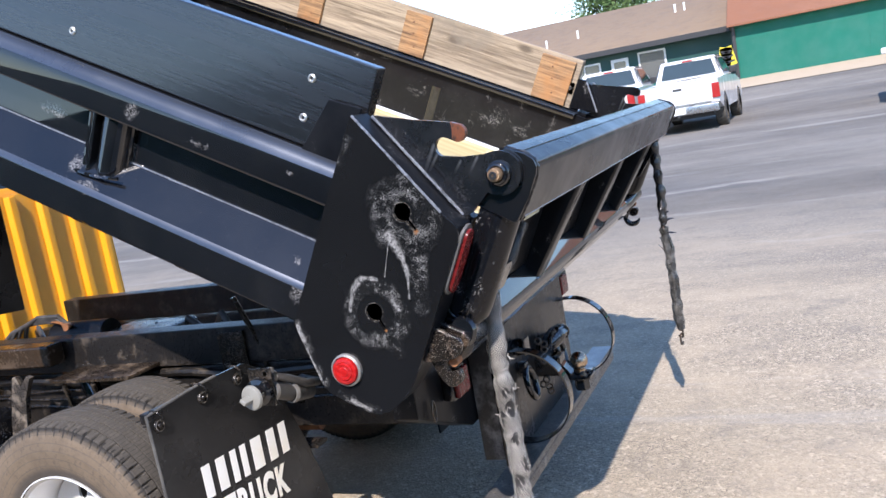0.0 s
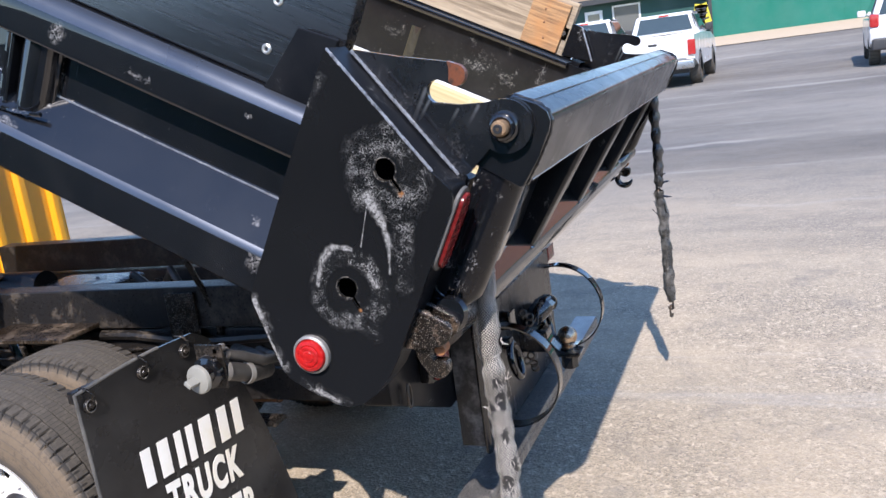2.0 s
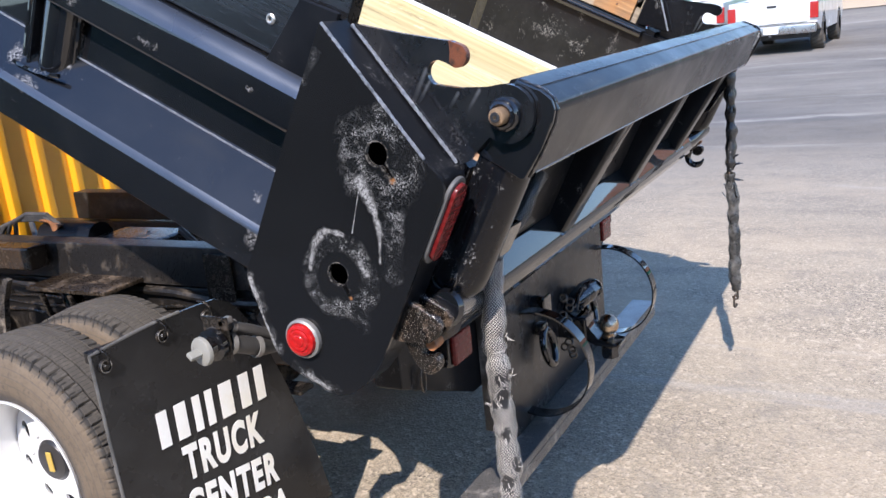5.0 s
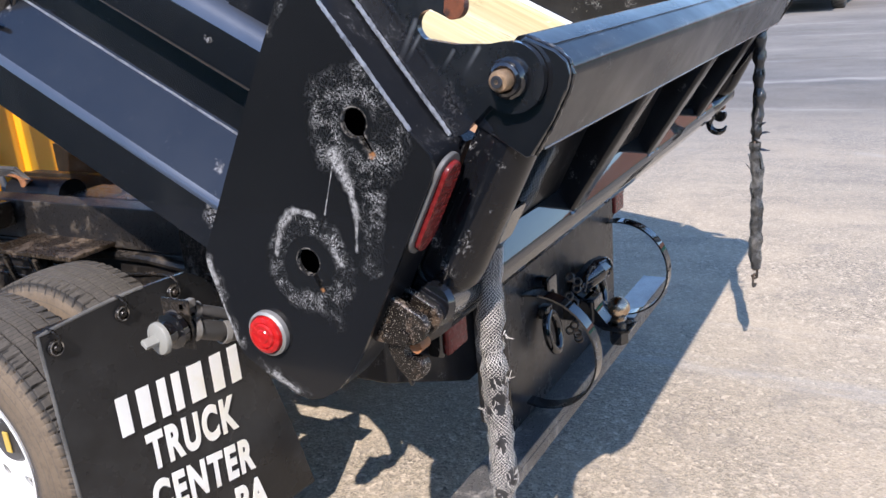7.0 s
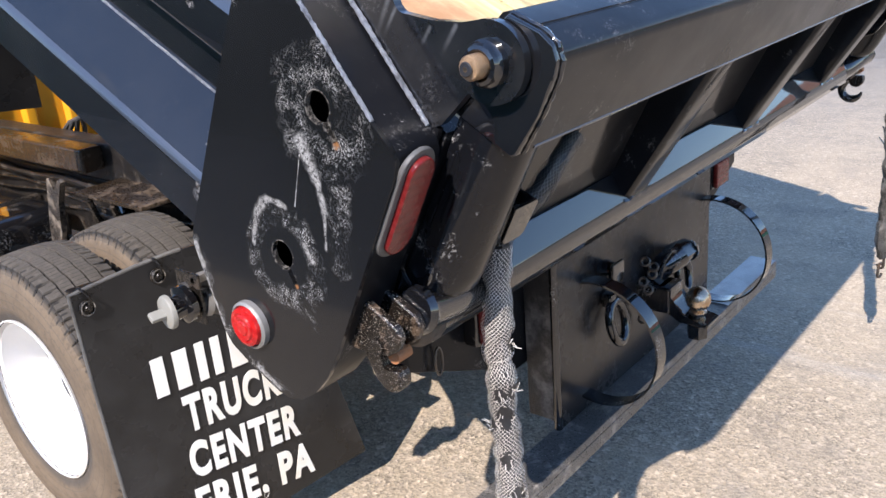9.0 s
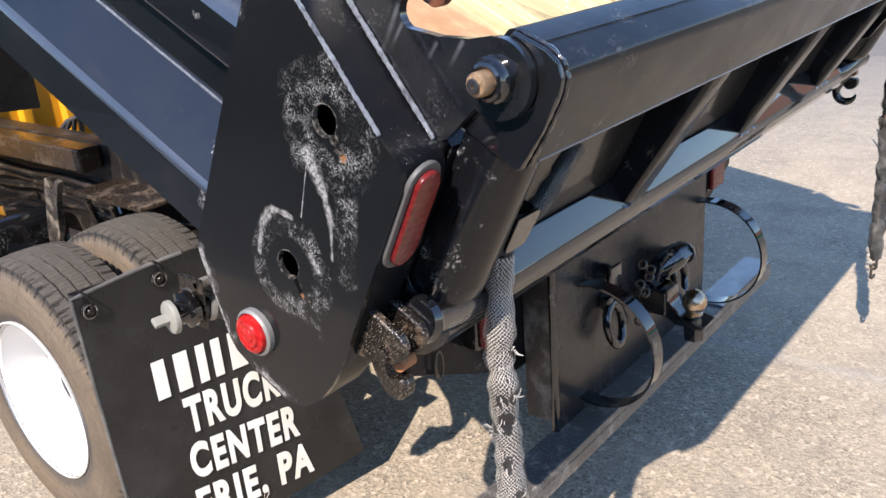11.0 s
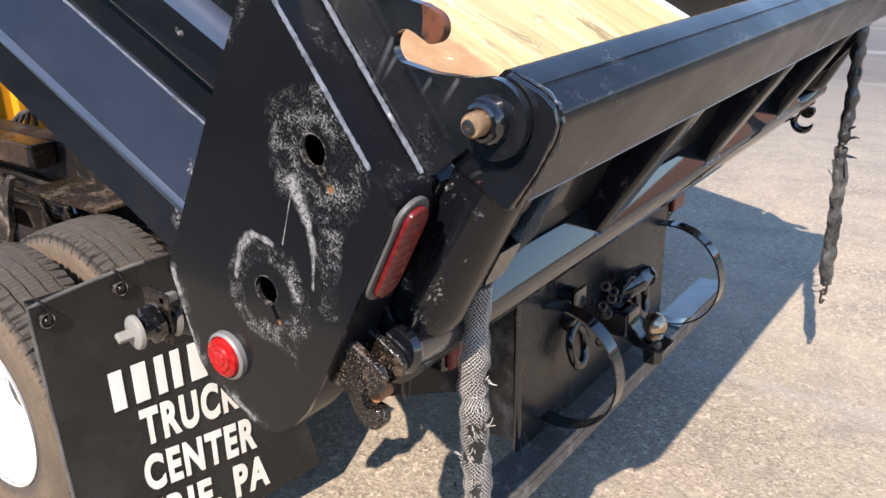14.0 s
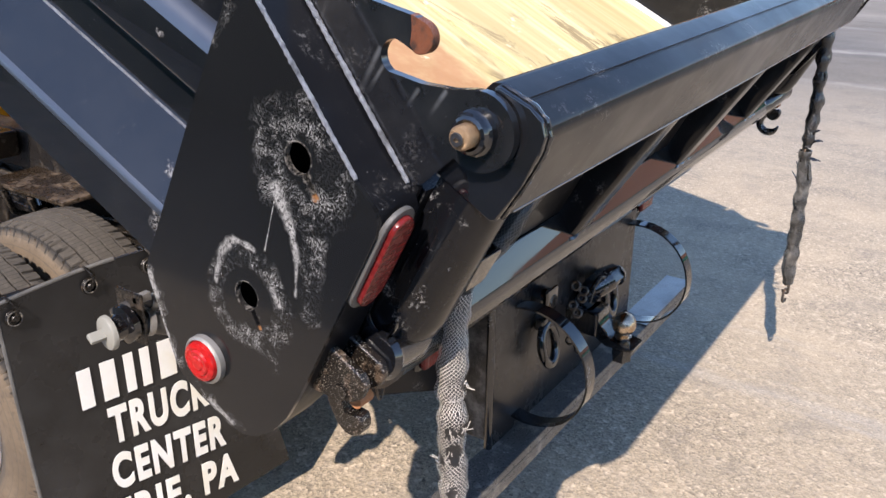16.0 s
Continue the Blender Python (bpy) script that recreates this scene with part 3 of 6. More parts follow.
CAR_GLASS = simple("dark_car_glass", (0.035, 0.05, 0.055), 0.06, 0.0, 0.2, 3, 0.01, 0.4)
PANE = simple("window_glass", (0.10, 0.115, 0.12), 0.08, 0.0, 0.3, 2, 0.01, 0.3)
CAR_BLACK = simple("black_car_plastic", (0.03, 0.03, 0.032), 0.5, 0.0, 0.2, 8, 0.05)
BUMPER = simple("dull_chrome_bumper", (0.42, 0.42, 0.42), 0.3, 0.9, 0.15, 6, 0.05)
TAIL_RED = simple("tail_lamp_red", (0.34, 0.018, 0.018), 0.2, 0.0, 0.2, 8, 0.02, 0.5)
SIGN_YELLOW = simple("yellow_sign", (0.50, 0.42, 0.03), 0.5, 0.0, 0.08, 5, 0.02)
LEAF = simple("leaves", (0.075, 0.13, 0.035), 0.6, 0.0, 0.4, 2.0, 0.1)
BARK = simple("bark", (0.12, 0.085, 0.06), 0.9, 0.0, 0.35, 8, 0.5)

# ---- mesh helpers ----


def flat_faces_stay_flat(me, limit=math.cos(radians(38))):
    """Corner normals weighted by face area, so that broad flat faces keep a flat shine beside their small rounded edges."""
    n = len(me.polygons)
    normals, area = np.empty(n * 3), np.empty(n)
    me.polygons.foreach_get("normal", normals)
    me.polygons.foreach_get("area", area)
    normals = normals.reshape(n, 3)
    loops = len(me.loops)
    vert, face = np.empty(loops, int), np.empty(loops, int)
    me.loops.foreach_get("vertex_index", vert)
    starts, totals = np.empty(n, int), np.empty(n, int)
    me.polygons.foreach_get("loop_start", starts)
    me.polygons.foreach_get("loop_total", totals)
    face[np.concatenate([np.arange(s, s + k) for s, k in zip(starts, totals)])] = np.repeat(np.arange(n), totals)
    order = np.argsort(vert, kind="stable")
    cuts = np.flatnonzero(np.diff(vert[order])) + 1
    out = np.empty((loops, 3))
    for ring in np.split(order, cuts):
        f = face[ring]
        nf = normals[f]
        near = (nf @ nf.T) > limit
        out[ring] = near @ (nf * area[f][:, None])
    me.normals_split_custom_set(out / np.maximum(np.linalg.norm(out, axis=1, keepdims=True), 1e-12))


def link_bm(name, bm, material, smooth=False):
    bmesh.ops.recalc_face_normals(bm, faces=bm.faces)
    me = bpy.data.meshes.new(name)
    bm.to_mesh(me)
    bm.free()
    me.materials.append(material)
    if smooth:
        me.polygons.foreach_set("use_smooth", [True] * len(me.polygons))
        me.set_sharp_from_angle(angle=radians(38))
        flat_faces_stay_flat(me)
    return new(name, me)


def part(name, bm, material, parent, label="", at=None, smooth=True):
    """One mesh under a thing or a part."""
    ob = link_bm(name, bm, material, smooth)
    ob.parent = parent
    if at is not None:
        ob.matrix_basis = at
    if label:
        ob["label"] = label
    return ob


def thing(name, label, category, m=None, group="", kind=""):
    ob = new(name)
    ob.empty_display_size = 0.1
    if m is not None:
        ob.matrix_basis = m
    return tagged(ob, label, category, group, kind)


def put_bevel(bm, geom_verts, width, seg=2):
    if width <= 0:
        return
    vs = set(geom_verts)
    edges = [e for e in bm.edges if e.verts[0] in vs and e.verts[1] in vs]
    bmesh.ops.bevel(bm, geom=edges, offset=width, segments=seg, affect="EDGES", profile=0.5, clamp_overlap=True)


def box(bm, x0, x1, y0, y1, z0, z1, bevel=0.0, seg=2, m=None):
    co = [(x, y, z) for x in (x0, x1) for y in (y0, y1) for z in (z0, z1)]
    v = [bm.verts.new(m @ Vector(c) if m is not None else c) for c in co]
    for f in ((0, 1, 3, 2), (4, 6, 7, 5), (0, 4, 5, 1), (2, 3, 7, 6), (0, 2, 6, 4), (1, 5, 7, 3)):
        bm.faces.new([v[i] for i in f])
    put_bevel(bm, v, bevel, seg)
    return bm


def thicken(bm, t):
    bm.normal_update()
    bmesh.ops.solidify(bm, geom=bm.faces[:], thickness=t)


def boxed(*a, **k):
    return box(bmesh.new(), *a, **k)


def prism(bm, poly, x0, x1, bevel=0.0, seg=2, axis="x"):
    """A polygon of (y, z) pulled along x (or of (x, z) along y, or (x, y) along z)."""
    def at(a, p):
        return {"x": (a, p[0], p[1]), "y": (p[0], a, p[1]), "z": (p[0], p[1], a)}[axis]
    a = [bm.verts.new(at(x0, p)) for p in poly]
    b = [bm.verts.new(at(x1, p)) for p in poly]
    n = len(poly)
    bm.faces.new(a)
    bm.faces.new(b[::-1])
    for i in range(n):
        bm.faces.new((a[i], b[i], b[(i + 1) % n], a[(i + 1) % n]))
    put_bevel(bm, a + b, bevel, seg)
    return bm


def prismed(*a, **k):
    return prism(bmesh.new(), *a, **k)


def arc_pts(cy, cz, r, a0, a1, n):
    return [(cy + r * math.cos(radians(a0 + (a1 - a0) * i / n)), cz + r * math.sin(radians(a0 + (a1 - a0) * i / n))) for i in range(n + 1)]


def tube(bm, pts, r, seg=12, cap=True, wob=0.0, seed=0, flat=1.0):
    """A round bar along points; r a number or one for each point; wob roughens it."""
    pts = [Vector(p) for p in pts]
    rings, up = [], None
    for i, p in enumerate(pts):
        d = (pts[min(i + 1, len(pts) - 1)] - pts[max(i - 1, 0)]).normalized()
        if up is None:
            up = d.orthogonal().normalized()
        up = (up - d * up.dot(d)).normalized()
        side = d.cross(up)
        rr = r[i] if isinstance(r, (list, tuple)) else r
        ring = []
        for k in range(seg):
            a = 2 * math.pi * k / seg
            q = rr * (1 + wob * noise.noise(Vector((p.x * 60 + seed, p.y * 60, p.z * 60 + k * 1.7))))
            ring.append(bm.verts.new(p + q * (math.cos(a) * up + flat * math.sin(a) * side)))
        rings.append(ring)
    for a, b in zip(rings, rings[1:]):
        for k in range(seg):
            bm.faces.new((a[k], a[(k + 1) % seg], b[(k + 1) % seg], b[k]))
    if cap:
        bm.faces.new(rings[0][::-1])
        bm.faces.new(rings[-1])
    return bm


def tubed(*a, **k):
    return tube(bmesh.new(), *a, **k)


def lathe(bm, profile, m, seg=32, closed=False, a0=0.0, a1=360.0):
    """Profile of (along, radius), turned about the local x axis and set at m."""
    full = a1 - a0 > 359.9
    n = seg if full else seg + 1
    rings = []
    for i in range(n):
        a = radians(a0 + (a1 - a0) * i / seg)
        rings.append([bm.verts.new(m @ Vector((x, r * math.cos(a), r * math.sin(a)))) for x, r in profile])
    for i in range(seg):
        p, q = rings[i], rings[(i + 1) % n]
        for k in range(len(profile) if closed else len(profile) - 1):
            k2 = (k + 1) % len(profile)
            try:
                bm.faces.new((p[k], p[k2], q[k2], q[k]))
            except ValueError:
                pass
    bmesh.ops.remove_doubles(bm, verts=bm.verts, dist=1e-5)
    return bm


def lathed(*a, **k):
    return lathe(bmesh.new(), *a, **k)


def plate(outline, holes, x0, x1):
    """A plate in the y-z plane with real holes through it, from x0 to x1."""
    bm = bmesh.new()
    for loop in [outline] + holes:
        v = [bm.verts.new((x0, p[0], p[1])) for p in loop]
        for i in range(len(v)):
            bm.edges.new((v[i], v[(i + 1) % len(v)]))
    bmesh.ops.triangle_fill(bm, use_beauty=True, use_dissolve=False, edges=bm.edges[:])
    ret = bmesh.ops.extrude_face_region(bm, geom=bm.faces[:])
    bmesh.ops.translate(bm, vec=(x1 - x0, 0, 0), verts=[g for g in ret["geom"] if isinstance(g, bmesh.types.BMVert)])
    return bm


def sheet(cols, rows, fn):
    bm = bmesh.new()
    g = [[bm.verts.new(fn(i / cols, j / rows)) for i in range(cols + 1)] for j in range(rows + 1)]
    for j in range(rows):
        for i in range(cols):
            bm.faces.new((g[j][i], g[j][i + 1], g[j + 1][i + 1], g[j + 1][i]))
    return bm


def words(text, width, height, depth):
    """Built-in letters as a mesh, fitted into width x height in the x-z plane, lower left at the origin, thick towards -y."""
    cu = bpy.data.curves.new("letters", "FONT")
    cu.body, cu.size, cu.offset, cu.extrude = text, 1.0, 0.044, 0.01
    cu.space_character = 1.20
    tmp = bpy.data.objects.new("letters", cu)
    scene.collection.objects.link(tmp)
    me = bpy.data.meshes.new_from_object(tmp.evaluated_get(bpy.context.evaluated_depsgraph_get()))
    bpy.data.objects.remove(tmp)
    bpy.data.curves.remove(cu)
    bm = bmesh.new()
    bm.from_mesh(me)
    bpy.data.meshes.remove(me)
    xs, ys, zs = [v.co.x for v in bm.verts], [v.co.y for v in bm.verts], [v.co.z for v in bm.verts]
    cap = 0.76
    for v in bm.verts:
        v.co = ((v.co.x - min(xs)) / (max(xs) - min(xs)) * width, -(v.co.z - min(zs)) / (max(zs) - min(zs)) * depth, v.co.y / cap * height)
    return bm

# ---- ground ----


def rise(x, y):
    """The lot climbs gently towards the building."""
    k = min(1.0, max(0.0, (x - 24.0) / 17.0))
    return 0.75 * k * k * (3 - 2 * k) + 0.012 * noise.noise(Vector((x * 0.3, y * 0.3, 0))) * min(1, abs(x) / 8)


def build_ground():
    xs = [-400, -150, -60, -25, -12, -6] + [-4 + i for i in range(48)] + [46, 50, 60, 90, 180, 600]
    ys = [-500, -180, -80, -45, -30] + [-24 + i * 1.5 for i in range(33)] + [30, 45, 80, 180, 500]
    bm = bmesh.new()
    g = [[bm.verts.new((x, y, rise(x, y) if abs(x) > 5 else 0.0)) for x in xs] for y in ys]
    for j in range(len(ys) - 1):
        for i in range(len(xs) - 1):
            bm.faces.new((g[j][i], g[j][i + 1], g[j + 1][i + 1], g[j + 1][i]))
    tagged(link_bm("ground", bm, ASPHALT, True), "weathered grey asphalt parking lot with sandy patches", "ground", kind="structure")
    strip = sheet(60, 10, lambda u, v: (34.9 + 6.2 * v + 0.5 * noise.noise(Vector((u * 9, v, 5))) * (1 - v), -30 + 33.5 * u, rise(34.9 + 6.2 * v, 0) + 0.03 + 0.05 * v + 0.02 * noise.noise(Vector((u * 60, v * 3, 1)))))
    tagged(link_bm("gravel_strip", strip, GRAVEL, True), "sandy gravel strip along the building's foot", "gravel strip", kind="structure")


build_ground()
# Added out of view: shades the ground and darkens reflections in the black paint.
tagged(link_bm("shade_wall_west", boxed(-3.8, -3.5, -16, 45, -0.2, 2.0), GREEN_DARK), "unseen dark wall added to shade the ground and darken reflections", "wall", kind="structure")

# ---- building far behind ----


def build_building():
    b = thing("commercial_building", "long low green-sided building with a brown shingle roof", "building")
    X0, Z0, EAVE = 43.5, 0.72, 3.38
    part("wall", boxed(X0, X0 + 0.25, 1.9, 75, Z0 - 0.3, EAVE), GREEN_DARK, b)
    part("roof", prismed([(X0 - 0.7, EAVE - 0.02), (X0 + 8.5, 6.05), (X0 + 17, EAVE), (X0 + 17, EAVE - 0.2), (X0 - 0.7, EAVE - 0.2)], 1.0, 76, 0.0, 1, "y"), SHINGLE, b, "brown shingle roof with small vents")
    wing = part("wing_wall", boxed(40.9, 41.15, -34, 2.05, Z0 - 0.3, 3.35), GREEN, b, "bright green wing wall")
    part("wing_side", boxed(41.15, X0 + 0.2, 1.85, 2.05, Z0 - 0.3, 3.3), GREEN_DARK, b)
    part("wing_roof", prismed([(40.4, 3.30), (47.5, 6.9), (55, 3.35), (55, 3.2), (40.4, 3.22)], -35, 2.3, 0.0, 1, "y"), RUSTROOF, b, "rust red metal roof over the wing")
    part("fascia", boxed(X0 - 0.76, X0 - 0.68, 2.35, 76, EAVE - 0.24, EAVE + 0.02), CAR_BLACK, b)
    part("corner_post", boxed(40.8, 40.95, 2.0, 2.15, Z0 - 0.3, 3.3), CAR_BLACK, b)
    for i in range(60):
        y = -33.5 + i * 0.6
        if y < 1.9:
            part("batten", boxed(40.892, 40.904, y, y + 0.03, Z0 - 0.2, 3.32), GREEN, wing, smooth=False)

    def window(y0, y1, z0, z1, bars, blind):
        w = part("window", boxed(X0 - 0.04, X0 + 0.02, y0, y1, z0, z1), TRIM, b, "white-framed window")
        part("pane", boxed(X0 - 0.055, X0 - 0.03, y0 + 0.09, y1 - 0.09, z0 + 0.09, z1 - 0.09), PANE, w)
        for k in range(1, bars):
            y = y0 + (y1 - y0) * k / bars
            part("glazing_bar", boxed(X0 - 0.075, X0 - 0.05, y - 0.025, y + 0.025, z0, z1), TRIM, w)
        if blind:
            n = 14
            for k in range(n):
                z = z0 + 0.1 + (z1 - z0 - 0.2) * k / n
                part("blind_slat", boxed(X0 - 0.066, X0 - 0.058, y0 + 0.1, y1 - 0.1, z, z + 0.06), BEZEL, w, smooth=False)

    window(5.55, 6.95, 1.4, 2.98, 1, True)
    window(8.9, 10.6, 1.55, 2.85, 2, False)
    d = part("door", boxed(X0 - 0.04, X0 + 0.02, 7.45, 8.35, Z0 + 0.05, 2.85), TRIM, b, "white-framed glass door")
    part("pane", boxed(X0 - 0.055, X0 - 0.03, 7.6, 8.2, 1.1, 2.7), PANE, d)
    part("door_handle", boxed(X0 - 0.1, X0 - 0.05, 7.62, 7.66, 1.6, 1.9), BUMPER, d)
    part("lower_siding", boxed(X0 - 0.03, X0 + 0.01, 5.3, 7.2, Z0 - 0.1, 1.35), GREEN, b)
    for y, x in ((12.2, 2.3), (10.6, 3.2), (5.4, 4.6), (4.9, 4.6), (19.5, 3.0)):
        z = EAVE + (6.05 - EAVE) * (x + 0.7) / 9.2
        part("roof_vent", tubed([(X0 + x, y, z - 0.1), (X0 + x, y, z + 0.42)], 0.06, 10), TRIM, b, "small white roof vent pipe")
    return b


build_building()


def build_signs():
    s = thing("yard_sign", "pair of small yellow and black signs on a post", "sign", pose(39.2, 2.35, 0.7))
    part("post", tubed([(0, 0, 0), (0, 0, 1.6)], 0.03, 8), CAR_BLACK, s)
    for dy in (-0.32, 0.32):
        p = part("panel", boxed(-0.03, 0.0, dy - 0.27, dy + 0.27, 0.75, 1.6, m=pose(0, 0, 0, 12 if dy > 0 else -12)), SIGN_YELLOW, s)
        for k in range(3):
            part("bar", boxed(-0.034, -0.028, dy - 0.2, dy + 0.2, 0.9 + k * 0.22, 0.98 + k * 0.22, m=pose(0, 0, 0, 12 if dy > 0 else -12)), CAR_BLACK, p)


build_signs()


def build_tree(m, h, seed):
    rnd = random.Random(seed)
    t = thing("tree", "leafy green tree rising behind the roof", "tree", m)
    bm = bmesh.new()
    tube(bm, [(0, 0, 0), (0.1, 0, h * 0.3), (0, 0.1, h * 0.62), (0.1, 0, h * 0.9)], [0.28, 0.22, 0.13, 0.04], 10, True, 0.2)
    ends = []
    for i in range(16):
        a, z0 = i * 2.4, h * (0.3 + 0.035 * i)
        r = h * 0.24 * (1 - 0.35 * i / 16)
        e = Vector((math.cos(a) * r, math.sin(a) * r, z0 + h * 0.16))
        tube(bm, [(0, 0, z0), e * 0.5 + Vector((0, 0, z0 * 0.5)), e], [0.09, 0.06, 0.02], 7)
        ends.append(e)
    part("trunk", bm, BARK, t)
    verts, faces = [], []
    for i in range(9000):
        e = rnd.choice(ends)
        c = e + Vector((rnd.gauss(0, 0.62), rnd.gauss(0, 0.62), rnd.gauss(0.1, 0.62)))
        u = Vector((rnd.gauss(0, 1), rnd.gauss(0, 1), rnd.gauss(0, 0.6))).normalized()
        w = u.orthogonal().normalized()
        s = rnd.uniform(0.10, 0.2)
        k = len(verts)
        verts += [c - u * s, c + w * s * 0.5, c + u * s, c - w * s * 0.5]
        faces.append((k, k + 1, k + 2, k + 3))
    me = bpy.data.meshes.new("crown")
    me.from_pydata([tuple(v) for v in verts], [], faces)
    me.materials.append(LEAF)
    crown = new("crown", me)
    crown.parent = t


build_tree(pose(64, 11.6, 0.6), 9.6, 3)

# ---- parked vehicles ----


def car_wheel(parent, x, y, r, w, side):
    m = pose(x, y, r, 0, 0, 90)
    t = part("wheel", lathed([(-w / 2, r * 0.62), (-w / 2, r * 0.93), (-w * 0.38, r), (w * 0.38, r), (w / 2, r * 0.93), (w / 2, r * 0.62)], m, 28), RUBBER, parent)
    part("rim", lathed([(side * w * 0.35, 0.0), (side * w * 0.40, r * 0.15), (side * w * 0.28, r * 0.35), (side * w * 0.40, r * 0.58), (side * w * 0.50, r * 0.64)], m, 20), BUMPER, t)


def pickup(m, label):
    """Seen from behind: rear bumper at x = 0, nose along +x, right side at -y."""
    p = thing("pickup_truck", label, "pickup truck", m, "parked vehicles")
    L, W = 5.3, 1.82
    side = [(0.08, 0.62), (0.05, 1.16), (1.95, 1.18), (1.98, 1.20), (4.0, 1.14), (5.15, 0.98), (5.3, 0.62), (4.75, 0.45), (4.62, 0.72), (4.35, 0.86), (4.05, 0.72), (3.95, 0.42), (1.62, 0.42), (1.5, 0.72), (1.2, 0.86), (0.92, 0.72), (0.8, 0.45)]
    part("body", prismed(side, -W / 2, W / 2, 0.035, 2, "y"), WHITE_PAINT, p)
    part("underbody", boxed(0.5, 4.9, -0.7, 0.7, 0.3, 0.6), CAR_BLACK, p)
    bm = bmesh.new()
    lo, hi = [(1.97, 0.86), (3.95, 0.86)], [(2.12, 0.68), (3.15, 0.68)]
    a = [bm.verts.new((x, s * y, 1.17)) for x, y in lo for s in (-1, 1)]
    c = [bm.verts.new((x, s * y, 1.72)) for x, y in hi for s in (-1, 1)]
    for f in ((a[0], a[1], c[1], c[0]), (a[2], a[3], c[3], c[2]), (a[0], a[2], c[2], c[0]), (a[1], a[3], c[3], c[1]), (c[0], c[1], c[3], c[2]), (a[0], a[1], a[3], a[2])):
        bm.faces.new(f)
    put_bevel(bm, a + c, 0.06, 3)
    cab = part("cab", bm, WHITE_PAINT, p)

    def quad(pts, mat, name):
        q = bmesh.new()
        q.faces.new([q.verts.new(v) for v in pts])
        thicken(q, 0.012)
        return part(name, q, mat, cab)

    quad([(1.985, -0.68, 1.28), (1.985, 0.68, 1.28), (2.085, 0.58, 1.64), (2.085, -0.58, 1.64)], CAR_GLASS, "rear_window")
    for s in (-1, 1):
        quad([(2.12, s * 0.845, 1.26), (3.5, s * 0.845, 1.26), (3.1, s * 0.725, 1.63), (2.2, s * 0.725, 1.63)], CAR_GLASS, "side_window")
        part("mirror", boxed(3.3, 3.42, s * 0.93 - 0.09, s * 0.93 + 0.09, 1.2, 1.38, 0.03), CAR_BLACK, p)
        part("tail_lamp", boxed(0.02, 0.12, s * 0.85 - 0.085, s * 0.85 + 0.085, 0.72, 1.06, 0.02), TAIL_RED, p, "red tail lamp")
        for x in (1.2, 4.35):
            car_wheel(p, x, s * 0.8, 0.37, 0.26, -s)
        part("mud_guard", boxed(0.86, 0.88, s * 0.8 - 0.13, s * 0.8 + 0.13, 0.22, 0.6), CAR_BLACK, p)
    tg = part("tailgate", boxed(0.0, 0.06, -0.73, 0.73, 0.66, 1.15, 0.02), WHITE_PAINT, p)
    part("handle", boxed(-0.015, 0.005, -0.1, 0.1, 1.0, 1.05, 0.006), CAR_BLACK, tg)
    bp = part("bumper", boxed(-0.12, 0.06, -0.9, 0.9, 0.42, 0.62, 0.04), BUMPER, p, "dull metal rear bumper")
    part("number_plate", boxed(-0.128, -0.118, -0.15, 0.15, 0.45, 0.59), TRIM, bp)
    part("hitch", tubed([(-0.1, 0, 0.4), (-0.25, 0, 0.42)], 0.03, 8), CAR_BLACK, bp)
    part("brake_lamp", boxed(2.07, 2.09, -0.13, 0.13, 1.655, 1.69), TAIL_RED, cab)
    return p


pickup(pose(20.7, 2.19, 0.0, 0, 0, -1.6) @ Matrix.Scale(1.08, 4), "white pickup truck with its tailgate closed, parked on asphalt")
pickup(pose(21.6, 4.50, 0.0, 0, 0, 0.4) @ Matrix.Scale(1.14, 4), "white pickup truck parked beside another pickup")


